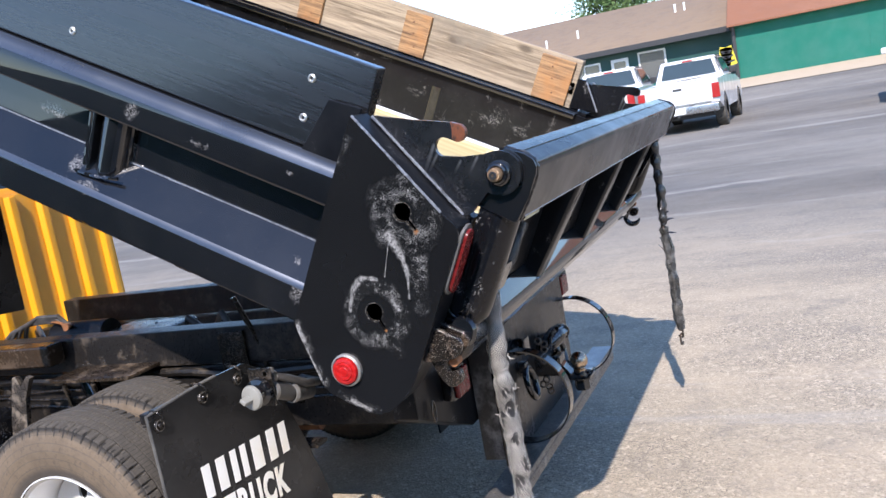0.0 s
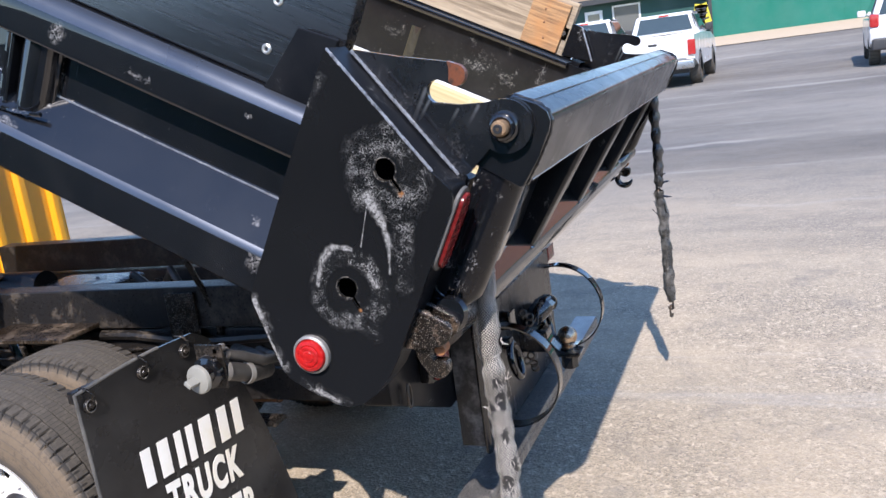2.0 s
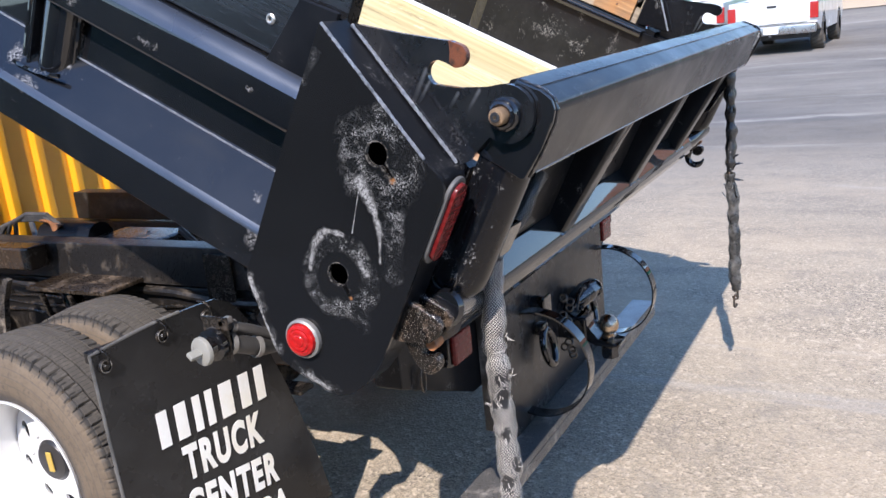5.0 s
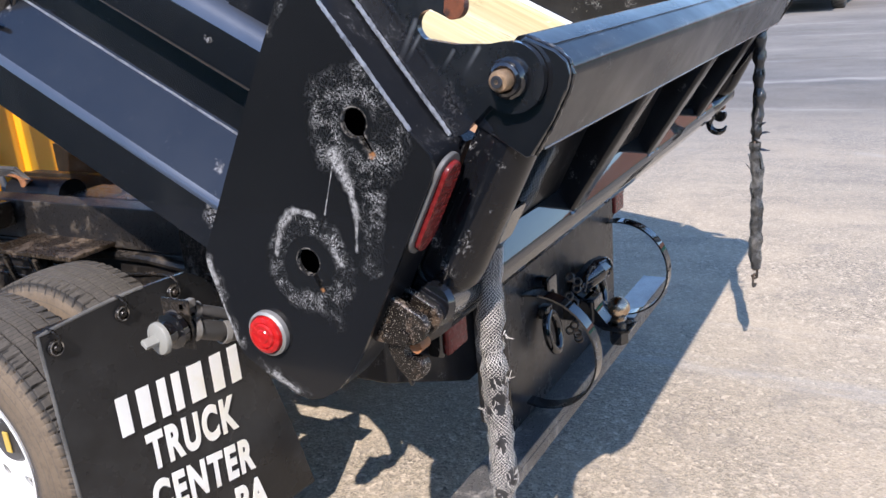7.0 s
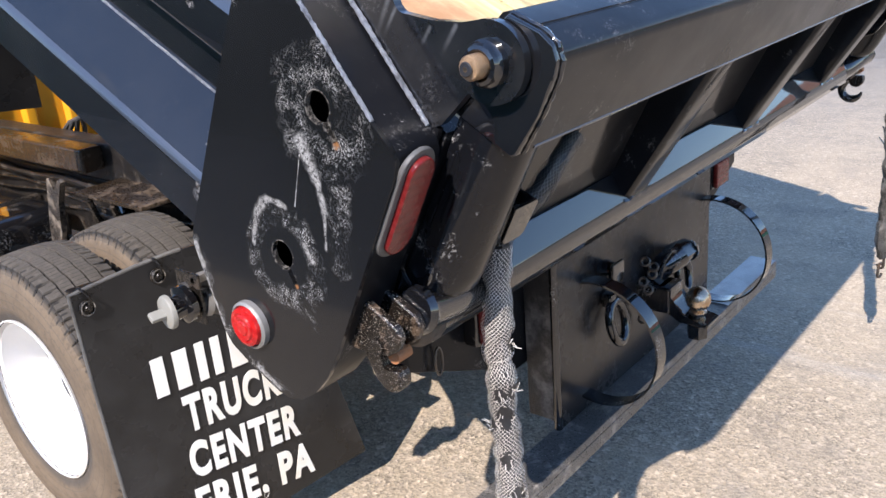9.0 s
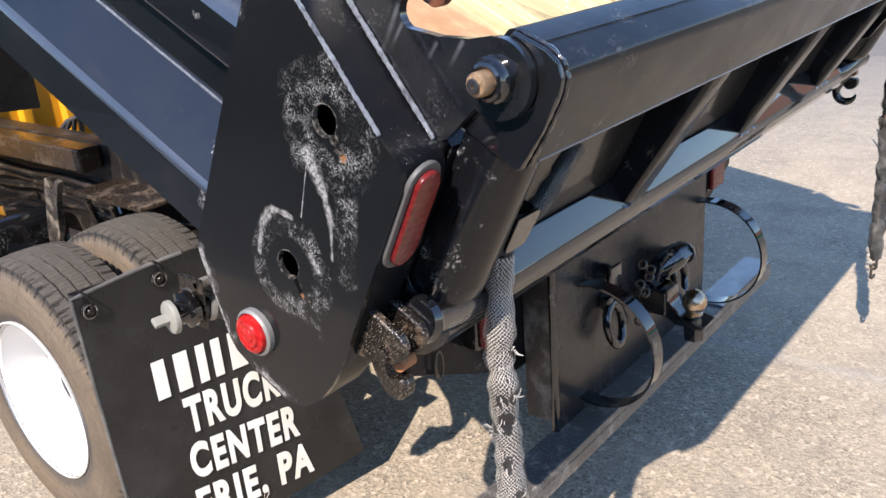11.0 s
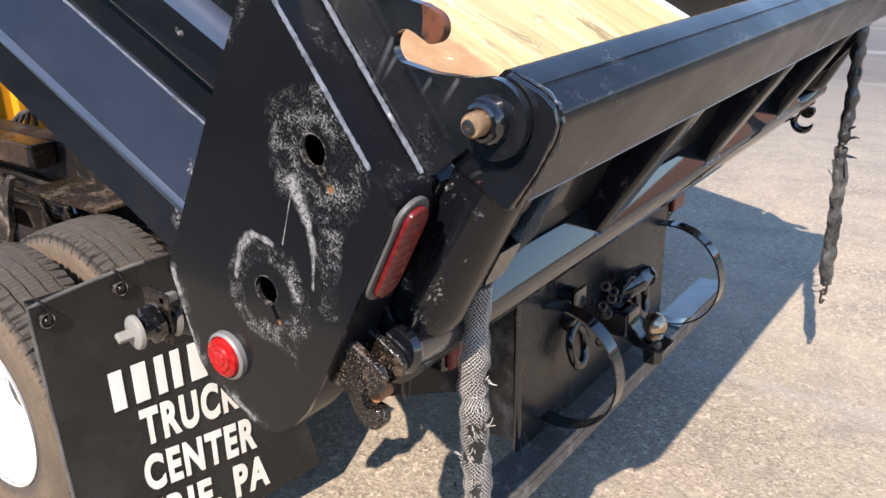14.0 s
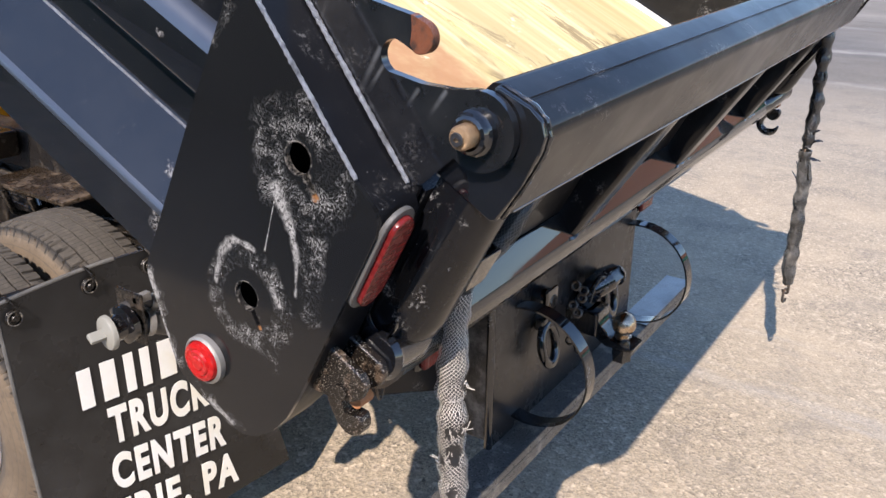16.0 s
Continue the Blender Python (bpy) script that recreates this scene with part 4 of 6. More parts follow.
def suv(m):
    p = thing("suv", "white sport utility car with red tail lamps, parked on asphalt", "car", m, "parked vehicles")
    W = 1.84
    side = [(0.1, 0.5), (0.02, 0.75), (0.12, 1.08), (4.1, 1.02), (4.55, 0.85), (4.6, 0.5), (4.2, 0.35), (4.05, 0.62), (3.75, 0.74), (3.45, 0.62), (3.3, 0.32), (1.35, 0.32), (1.2, 0.62), (0.9, 0.74), (0.6, 0.62), (0.48, 0.4)]
    part("body", prismed(side, -W / 2, W / 2, 0.05, 2, "y"), WHITE_PAINT, p)
    bm = bmesh.new()
    a = [bm.verts.new((x, s * y, 1.05)) for x, y in ((0.12, 0.88), (3.7, 0.88)) for s in (-1, 1)]
    c = [bm.verts.new((x, s * y, 1.68)) for x, y in ((0.55, 0.66), (2.6, 0.66)) for s in (-1, 1)]
    for f in ((a[0], a[1], c[1], c[0]), (a[2], a[3], c[3], c[2]), (a[0], a[2], c[2], c[0]), (a[1], a[3], c[3], c[1]), (c[0], c[1], c[3], c[2]), (a[0], a[1], a[3], a[2])):
        bm.faces.new(f)
    put_bevel(bm, a + c, 0.08, 3)
    cab = part("cabin", bm, WHITE_PAINT, p)
    q = bmesh.new()
    q.faces.new([q.verts.new(v) for v in ((0.17, -0.72, 1.12), (0.17, 0.72, 1.12), (0.47, 0.56, 1.58), (0.47, -0.56, 1.58))])
    thicken(q, 0.012)
    part("rear_window", q, CAR_GLASS, cab)
    for s in (-1, 1):
        q = bmesh.new()
        q.faces.new([q.verts.new(v) for v in ((0.5, s * 0.872, 1.12), (3.3, s * 0.872, 1.12), (2.55, s * 0.70, 1.6), (0.8, s * 0.70, 1.6))])
        thicken(q, 0.012)
        part("side_window", q, CAR_GLASS, cab)
        part("mirror", boxed(2.95, 3.1, s * 0.98 - 0.1, s * 0.98 + 0.1, 1.08, 1.24, 0.04), WHITE_PAINT, p)
        part("tail_lamp", boxed(0.0, 0.25, s * 0.82 - 0.1, s * 0.82 + 0.1, 0.86, 1.16, 0.05), TAIL_RED, p, "red tail lamp")
        for x in (0.9, 3.75):
            car_wheel(p, x, s * 0.8, 0.34, 0.24, -s)
    part("bumper", boxed(-0.04, 0.2, -0.88, 0.88, 0.36, 0.62, 0.05), CAR_BLACK, p)
    part("roof_rail", tubed([(0.8, 0.6, 1.68), (0.9, 0.6, 1.74), (2.3, 0.6, 1.74), (2.4, 0.6, 1.68)], 0.02, 8), BUMPER, p)


suv(pose(20.2, -3.50, 0.0, 0, 0, -3))

# ---- the dump truck ----
HINGE_Y, HINGE_Z, TILT = 0.2093, 0.7817, 27.50
BEDM = pose(0, HINGE_Y, HINGE_Z, TILT)      # bed frame: x across, y forward along the floor, z square to it
CENTRE = 1.07                               # the truck's middle line
FRONT = 2.46                                # front end of the bed
truck = thing("dump_truck", "black dump truck with its steel bed partly raised, parked on asphalt", "dump truck")


def mirror_x(bm):
    for v in bm.verts:
        v.co.x = 2 * CENTRE - v.co.x
    return bm


def bed_part(name, bm, material, label="", parent=None):
    return part(name, bm, material, parent or truck, label, at=None if parent else BEDM)


def side_profile(y):
    """Outer skin of a bed side, seen along the bed, from the board down to the underside."""
    top = [(0.055, 0.558), (0.0, 0.558)] + [(-0.002 + 0.036 * math.cos(radians(a)), 0.522 + 0.036 * math.sin(radians(a))) for a in (100, 125, 150, 175, 200)]
    mid = [(-0.036, 0.465), (-0.030, 0.456), (0.03, 0.452), (0.03, 0.350), (0.022, 0.341)]
    low = [(-0.022 + 0.030 * math.cos(radians(a)), 0.2471 + 0.030 * math.sin(radians(a))) for a in (138, 146, 154, 162, 171, 180)] + [(-0.052, 0.175), (-0.044, 0.168), (0.05, 0.168)]
    return [(x, y, z) for x, z in top + mid + low]


def build_side(far):
    """One pressed-steel bed side with its top rail, recess and sloped lower rail."""
    bm = bmesh.new()
    rows = [[bm.verts.new(c) for c in side_profile(y)] for y in (0.16, 0.8, 1.4, 2.0, FRONT)]
    for a, b in zip(rows, rows[1:]):
        for k in range(len(a) - 1):
            bm.faces.new((a[k], a[k + 1], b[k + 1], b[k]))
    inner = [[bm.verts.new((x, y, z)) for x, z in ((0.055, 0.558), (0.055, 0.168))] for y in (0.16, FRONT)]
    bm.faces.new((inner[0][0], inner[0][1], inner[1][1], inner[1][0]))
    side = bed_part("bed_side", mirror_x(bm) if far else bm, SIDE, "glossy black steel bed side with scuffed paint")
    # Strips laid over both folds draw the bright highlight along the rail.
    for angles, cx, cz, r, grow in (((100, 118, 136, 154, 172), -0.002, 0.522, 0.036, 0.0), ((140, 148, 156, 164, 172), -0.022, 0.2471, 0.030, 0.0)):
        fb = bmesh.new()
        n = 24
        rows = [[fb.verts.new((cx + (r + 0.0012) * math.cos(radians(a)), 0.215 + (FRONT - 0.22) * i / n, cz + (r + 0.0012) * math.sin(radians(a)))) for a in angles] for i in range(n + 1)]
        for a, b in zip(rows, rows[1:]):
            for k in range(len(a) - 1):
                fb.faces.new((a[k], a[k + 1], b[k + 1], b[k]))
        part("fold_highlight", mirror_x(fb) if far else fb, FOLD_GLINT, side, "pale strip standing in for the highlight on the rail's fold")
    seam = tubed([(0.026, 0.215 + (FRONT - 0.22) * i / 80, 0.3465) for i in range(81)], 0.0022, 6, True, 0.3)
    part("weld_seam", mirror_x(seam) if far else seam, WELD, side)
    for y0 in (0.795, 1.62):
        pb = bmesh.new()
        tube(pb, [(0.024, y0 + 0.082, 0.272 + 0.0265 * i) for i in range(8)], 0.044, 28)
        box(pb, -0.018, 0.030, y0 + 0.126, y0 + 0.140, 0.285, 0.457, 0.004)
        part("stake_pocket", mirror_x(pb) if far else pb, BLACK, side)
        wb = bmesh.new()
        for yy in (y0 + 0.036, y0 + 0.141):
            tube(wb, [(0.018 if yy < y0 + 0.1 else -0.016, yy, 0.31 + 0.02 * i) for i in range(8)], 0.006, 7, True, 0.6, yy)
        tube(wb, [(-0.031, y0 + 0.02 + 0.009 * i, 0.292 + 0.0016 * (15 - i) * (15 - i) / 15) for i in range(16)], 0.005, 7, True, 0.6)
        part("weld_bead", mirror_x(wb) if far else wb, BLACK_WET, side)
    return side


build_side(False)
build_side(True)


def build_bed():
    floor_pan = bed_part("floor_pan", boxed(0.04, 2.10, -0.0985, FRONT, 0.21, 0.25, 0.0), RUST, "rusty steel floor pan")
    for k, (x0, x1) in enumerate(((0.06, 1.07), (1.073, 2.08))):
        part("plywood_sheet", boxed(x0 + 0.006, x1 - 0.006, -0.05, FRONT - 0.02, 0.252, 0.268, 0.002, 1), FLOORWOOD, floor_pan, "pale worn plywood sheet with scars and orange dirt")
    # White strip puts the sunlit look of the floor's far edge into the colour.
    part("edge_strip", boxed(2.050, 2.076, 0.0, FRONT - 0.05, 0.269, 0.283, 0.003, 1), TRIM, floor_pan, "pale strip painted for the floor's sunlit far edge")
    for far in (False, True):
        iw = boxed(0.056, 0.062, -0.02, FRONT, 0.25, 0.54)
        bed_part("inner_wall", mirror_x(iw) if far else iw, INNER, "scratched black inner wall with rust spots")
    for far in (False, True):
        jamb = boxed(0.0135, 0.0555, -0.095, 0.02, 0.19, 0.545, 0.0)
        bed_part("side_jamb", mirror_x(jamb) if far else jamb, BLACK_DULL)
    bk = bed_part("bulkhead", boxed(0.0, 2.14, FRONT - 0.02, FRONT + 0.03, 0.17, 1.12, 0.006), BLACK, "tall black front bulkhead of the bed")
    for x in (0.35, 0.8, 1.34, 1.79):
        part("stiffener", boxed(x - 0.04, x + 0.04, FRONT - 0.05, FRONT - 0.018, 0.27, 1.1, 0.008), BLACK, bk)
    for x in (0.60, 1.44):
        bed_part("bed_sill", boxed(x, x + 0.10, 0.0, FRONT, 0.13, 0.208, 0.006), BLACK_DULL)
    for i in range(7):
        y = 0.24 + i * 0.35
        bed_part("cross_channel", boxed(0.02, 2.12, y, y + 0.05, 0.13, 0.208, 0.004), BLACK_DULL)


build_bed()


def build_boards():
    near = bed_part("side_board", boxed(0.008, 0.048, 0.207, FRONT - 0.03, 0.560, 0.784, 0.004), BLACKWOOD, "black-painted wooden side board")
    for y in (0.360, 1.054, 1.75):
        for z in (0.622, 0.714):
            s = lathed([(-0.0015, 0.0), (-0.0015, 0.0042), (-0.004, 0.0048), (-0.0045, 0.007), (-0.002, 0.0100), (0.001, 0.0106)], pose(0.008, y, z), 14)
            sc = part("screw", s, ZINC, near, "bare zinc screw and washer")
            part("socket", lathed([(-0.0020, 0.0), (-0.0019, 0.0038)], pose(0.008, y, z), 10), HUB_BLACK, sc)
    far = bed_part("side_board", boxed(2.092, 2.135, 0.245, FRONT - 0.05, 0.548, 0.772, 0.004), BOARD, "weathered bare lumber side board")
    for y0, y1 in ((1.56, 1.69), (0.985, 1.12), (0.27, 0.43)):
        bl = bmesh.new()
        box(bl, 2.076, 2.096, y0, y1, 0.560, 0.755, 0.004)
        for v in bl.verts:
            v.co.y += 0.006 * noise.noise(Vector((v.co.z * 40, y0, 0)))
        blk = part("wood_block", bl, BLOCK, far, "split reddish brown wood block")
        for z in (0.60, 0.66, 0.71):
            part("nail", lathed([(-0.003, 0.0), (-0.002, 0.004), (0.001, 0.005)], pose(2.076, (y0 + y1) / 2 + 0.02 * math.sin(z * 90), z), 8), RUST, blk)
    bed_part("board_rail", boxed(2.05, 2.14, 0.2, FRONT, 0.52, 0.548, 0.006), BLACK)


build_boards()

POST = [(0.203, 0.684), (0.211, 0.50), (0.218, 0.20), (0.217, 0.183), (0.208, 0.168), (0.112, 0.068), (0.092, 0.057), (0.05, 0.053), (-0.020, 0.054), (-0.044, 0.061), (-0.066, 0.080), (-0.086, 0.115), (-0.098, 0.160), (-0.102, 0.215), (-0.104, 0.512), (-0.100, 0.530), (-0.090, 0.541), (-0.070, 0.549), (-0.046, 0.557)]
HOOK = ([(0.20, 0.55), (0.186, 0.684), (0.10, 0.703), (0.006, 0.728)] + arc_pts(-0.010, 0.710, 0.0185, 80, 262, 14) + [(0.006, 0.692)] + arc_pts(0.010, 0.672, 0.0205, 80, -90, 16)[1:]
        + [(-0.035, 0.665), (-0.075, 0.684), (-0.098, 0.700)] + arc_pts(-0.125, 0.660, 0.0475, 50, 285, 28) + [(-0.092, 0.558), (-0.080, 0.545)])



def keyhole(cy, cz, ty, tz, r=0.0205, w=0.0045):
    """A round hole with a chain slot running out of it."""
    a = math.degrees(math.atan2(tz - cz, ty - cy))
    half = math.degrees(math.asin(w / r))
    d = Vector((math.cos(radians(a)), math.sin(radians(a))))
    n = Vector((-d.y, d.x))
    e = Vector((ty, tz))
    pts = arc_pts(cy, cz, r, a + half, a + 360 - half, 22)
    return pts + [tuple(e - n * w), tuple(e + d * w * 0.8), tuple(e + n * w)]


def build_post(far):
    flip = mirror_x if far else (lambda b: b)
    holes = [keyhole(0.033, 0.527, -0.006, 0.502), keyhole(0.034, 0.288, 0.000, 0.262)]
    post = bed_part("corner_post", flip(plate(POST, holes, -0.080, -0.072)), PLATE, "black corner post with two keyhole chain slots and scuffed paint")
    wall = bmesh.new()
    a = [wall.verts.new((-0.0725, y, z)) for y, z in POST]
    b = [wall.verts.new((0.0, y, z)) for y, z in POST]
    for i in range(len(POST)):
        wall.faces.new((a[i], b[i], b[(i + 1) % len(POST)], a[(i + 1) % len(POST)]))
    thicken(wall, 0.004)
    part("post_shell", flip(wall), BLACK_DULL, post)
    part("hook_plate", flip(plate(HOOK, [], 0.0, 0.013)), STREAKED, post, "black hook plate with a worn rusty notch")
    part("inner_plate", flip(prismed([(0.2, 0.55), (0.2, 0.17), (-0.02, 0.11), (-0.09, 0.2), (-0.09, 0.55)], 0.001, 0.010)), BLACK_DULL, post)
    weld = bmesh.new()
    for x, (p, q), r in ((-0.078, ((0.201, 0.684), (-0.050, 0.558)), 0.0035), (-0.004, ((0.189, 0.682), (-0.076, 0.549)), 0.0040)):
        n = 92
        tube(weld, [(x + 0.0003 * math.sin(i * 2.1), p[0] + (q[0] - p[0]) * i / n, p[1] + (q[1] - p[1]) * i / n) for i in range(n + 1)], [r * (0.80 + 0.10 * math.sin(i * 1.7)) for i in range(n + 1)], 10, True, 0.25)
    part("weld_bead", flip(weld), WELD, post, "lumpy painted weld bead")
    gus = prismed([(0.338, 0.556), (0.298, 0.686), (0.214, 0.692), (0.214, 0.556)], -0.012, -0.002, 0.002, 1)
    part("gusset", flip(gus), BLACK_DULL, post)
    if far:
        part("board_bracket", flip(plate([(0.33, 0.545), (0.30, 0.70), (0.205, 0.69), (0.12, 0.58)], [[(0.255, 0.62), (0.285, 0.62), (0.285, 0.665), (0.255, 0.665)]], 0.035, 0.043)), BLACK_WET, post, "black bracket with a square bolt opening")
        wash = boxed(0.0435, 0.048, 0.248, 0.292, 0.615, 0.670, 0.002, 1)
        part("square_washer", flip(wash), GRIMY, post, "square steel washer")
        part("weld_bead", flip(tubed([(0.044, 0.205 - 0.085 * i / 30, 0.69 - 0.11 * i / 30) for i in range(31)], 0.0032, 8, True, 0.3)), WELD, post)
        part("bracket_bolt", flip(lathed([(0.060, 0.0), (0.060, 0.010), (0.057, 0.013), (0.035, 0.014)], pose(0.0, 0.27, 0.642), 6)), GRIMY, post)
    rim = lathed([(-0.0745, 0.0315), (-0.0835, 0.0325), (-0.0845, 0.0335), (-0.0825, 0.0355), (-0.0812, 0.0378), (-0.0725, 0.0382)], pose(-0.008, 0.060, 0.131), 32)
    ml = part("marker_light", flip(rim), CHROME, post, "round red marker light in a chrome ring")
    prof = [(-0.0945, 0.0), (-0.0945, 0.010), (-0.0925, 0.012), (-0.0935, 0.015), (-0.0935, 0.019), (-0.0905, 0.021), (-0.0915, 0.024), (-0.089, 0.030), (-0.080, 0.0322), (-0.073, 0.0322)]
    part("lens", flip(lathed(prof, pose(-0.008, 0.060, 0.131), 32)), RED, ml, "bright red ribbed lens")

    def oval(r, length, y, grow):
        pts = [(-0.044 + (r + grow) * math.cos(radians(a)), 0.464 + (length / 2 - r) + (r + grow) * math.sin(radians(a))) for a in range(0, 181, 15)]
        pts += [(-0.044 + (r + grow) * math.cos(radians(a)), 0.464 - (length / 2 - r) + (r + grow) * math.sin(radians(a))) for a in range(180, 361, 15)]
        return pts
    tl = part("tail_light", flip(prismed(oval(0.022, 0.150, 0, 0.008), -0.101, -0.109, 0.003, 2, "y")), BEZEL, post, "oval red tail light in a grey rubber bezel")
    part("lens", flip(prismed(oval(0.022, 0.150, 0, -0.001), -0.107, -0.117, 0.006, 3, "y")), RED_DEEP, tl)
    bolt = part("pivot_bolt", flip(lathed([(-0.041, 0.0), (-0.042, 0.009), (-0.041, 0.0125), (-0.038, 0.0145), (-0.016, 0.0145)], pose(0.004, -0.124, 0.660), 18)), BOLT_MAT, post, "rust-brown round pivot bolt")
    part("bolt_mark", flip(lathed([(-0.0450, 0.003), (-0.0452, 0.0075), (-0.0438, 0.0085)], pose(0.0025, -0.124, 0.660), 14)), HUB_BLACK, bolt)
    part("nut", flip(lathed([(-0.022, 0.0148), (-0.025, 0.0185), (-0.023, 0.0225), (-0.016, 0.0240), (-0.013, 0.0275), (-0.001, 0.0285)], pose(0.004, -0.124, 0.660), 14)), BLACK_WET, bolt)
    rust = prismed([(0.012, 0.7275)] + arc_pts(-0.010, 0.710, 0.0190, 78, 264, 16) + [(-0.002, 0.696), (0.002, 0.712)], -0.0008, 0.0138, 0.0006, 1)
    part("hook_tip", flip(rust), BLACK if far else TIP, post, "black hook tip" if far else "bright rusty hook tip")
    return post


build_post(False)
build_post(True)


def build_latch(far):
    """The lower tailgate latch: two jaw plates, a hook and a pin, thick with old paint and rust."""
    def flip(bm, move=True):
        if move:
            bmesh.ops.translate(bm, vec=(-0.025, -0.013, 0.026), verts=bm.verts[:])
        return mirror_x(bm) if far else bm
    jaw = [(-0.07, 0.274), (-0.146, 0.274), (-0.160, 0.264), (-0.161, 0.240), (-0.150, 0.222), (-0.112, 0.200), (-0.07, 0.180)]
    la = bed_part("latch", flip(prismed(jaw, -0.032, -0.018, 0.0025, 1)), LATCH, "rust-specked black tailgate latch", None)
    part("jaw", flip(prismed(jaw, 0.008, 0.022, 0.0025, 1)), LATCH, la, smooth=False)
    part("spacer", flip(prismed([(-0.07, 0.245), (-0.095, 0.225), (-0.125, 0.215), (-0.125, 0.20), (-0.07, 0.18)], -0.018, 0.008, 0.002, 1)), BLACK_DULL, la)
    hook = [(-0.100, 0.214), (-0.093, 0.197), (-0.117, 0.172)] + arc_pts(-0.156, 0.176, 0.023, 312, 112, 12) + [(-0.158, 0.192), (-0.151, 0.184), (-0.142, 0.181), (-0.134, 0.190), (-0.126, 0.210)]
    part("hook", flip(prismed(hook, -0.018, 0.006, 0.003, 1)), LATCH, la, "worn steel hook", smooth=False)
    for f in la.data.polygons:
        f.use_smooth = False
    part("pin", flip(tubed([(-0.036, -0.130, 0.225), (0.050, -0.130, 0.225)], 0.012, 12)), LATCH, la)
    part("bush", flip(tubed([(-0.012, -0.148, 0.208), (0.016, -0.148, 0.208)], 0.0105, 14)), RUST_BRIGHT, la, "bright rusty bush")
    part("collar", flip(lathed([(0.016, 0.012), (0.020, 0.034), (0.034, 0.043), (0.060, 0.044), (0.078, 0.036)], pose(0, -0.126, 0.238), 18), False), GRIT, la, "collar caked with grit")
    part("ear", flip(prismed(arc_pts(-0.122, 0.340, 0.026, 150, 390, 12) + [(-0.10, 0.29), (-0.14, 0.29)], 0.006, 0.014, 0.002, 2), False), BLACK_WET, la)


build_latch(False)
build_latch(True)


def build_tailgate():
    X0, X1 = 0.022, 2.118
    top = [(-0.195, 0.581), (-0.195, 0.692), (-0.190, 0.703), (-0.181, 0.709), (-0.152, 0.714), (-0.149, 0.709), (-0.146, 0.714), (-0.112, 0.712), (-0.102, 0.706), (-0.098, 0.695), (-0.098, 0.660), (-0.150, 0.640), (-0.190, 0.581)]
    tg = bed_part("tailgate", prismed(top, X0 + 0.008, X1 - 0.008), SATIN, "black steel tailgate with ribs and a box-section top rail")
    seam = tubed([(X0 + 0.01 + (X1 - X0 - 0.02) * i / 60, -0.149, 0.7105) for i in range(61)], 0.0032, 8, True, 0.15)
    part("weld_seam", seam, BLACK_DULL, tg)
    end = [(-0.184, 0.566), (-0.191, 0.572), (-0.1965, 0.630), (-0.1975, 0.676), (-0.193, 0.696), (-0.180, 0.710), (-0.160, 0.715), (-0.115, 0.712), (-0.098, 0.66), (-0.094, 0.572)]
    for x in (X0 - 0.006, X1 - 0.006):
        ep = part("end_plate", prismed(end, x, x + 0.012, 0.003, 2), BLACK, tg)
        edge = end[1:9]
        bead = []
        for (y0, z0), (y1, z1) in zip(edge, edge[1:]):
            k = max(1, int(math.hypot(y1 - y0, z1 - z0) / 0.005))
            bead += [(y0 + (y1 - y0) * j / k, z0 + (z1 - z0) * j / k) for j in range(k)]
        wx = x + 0.0135 if x < 1 else x - 0.0015
        part("weld_bead", tubed([(wx, y + 0.0004 * math.sin(j * 2.3), z + 0.0004 * math.cos(j * 1.9)) for j, (y, z) in enumerate(bead)], [0.0032 + 0.0005 * math.sin(j * 1.7) for j in range(len(bead))], 7, True, 0.3), BLACK_WET, ep)
    # Thin tube in the highlight metal paints the bright line under the top rail.
    part("rail_lip", tubed([(X0 + 0.02 + (X1 - X0 - 0.04) * i / 40, -0.1935, 0.581) for i in range(41)], 0.0028, 7), FOLD_GLINT, tg)
    part("skin", boxed(X0 + 0.01, X1 - 0.01, -0.108, -0.100, 0.20, 0.66, 0.0), SATIN, tg)
    rail = [(-0.106, 0.302), (-0.112, 0.302), (-0.156, 0.270), (-0.163, 0.259), (-0.168, 0.240), (-0.164, 0.214), (-0.152, 0.198), (-0.106, 0.190)]
    part("bottom_rail", prismed(rail, X0 + 0.03, X1 - 0.03, 0.004, 2), BLACK, tg, "sloped glossy bottom rail")
    for x in (0.645, 1.215, 1.785):
        rib = bmesh.new()
        rows = []
        for f in range(9):
            v = f / 8
            yf, zf, zb = -0.190 + 0.036 * v, 0.60 - 0.334 * v, 0.60 - 0.298 * v
            prof = [(-0.050, 0.0), (-0.048, 0.55), (-0.045, 0.88), (-0.038, 0.975), (-0.026, 1.0), (0.026, 1.0), (0.038, 0.975), (0.045, 0.88), (0.048, 0.55), (0.050, 0.0)]
            rows.append([rib.verts.new((x + dx, -0.106 + (yf + 0.106) * d, zb + (zf - zb) * d)) for dx, d in prof])
        for a, b in zip(rows, rows[1:]):
            for k in range(len(a) - 1):
                rib.faces.new((a[k], a[k + 1], b[k + 1], b[k]))
        part("rib", rib, SATIN, tg)
        part("weld_bead", tubed([(x - 0.053 + 0.007 * i, -0.152 - 0.002 * math.sin(i), 0.267) for i in range(16)], 0.006, 7, True, 0.5, x), BLACK_WET, tg)
    for far in (False, True):
        pst = bmesh.new()
        pts = [(0.020, -0.100)] + [(0.074 - 0.054 * math.cos(radians(a)), -0.132 - 0.052 * math.sin(radians(a))) for a in range(0, 181, 12)] + [(0.128, -0.100)]
        rows = []
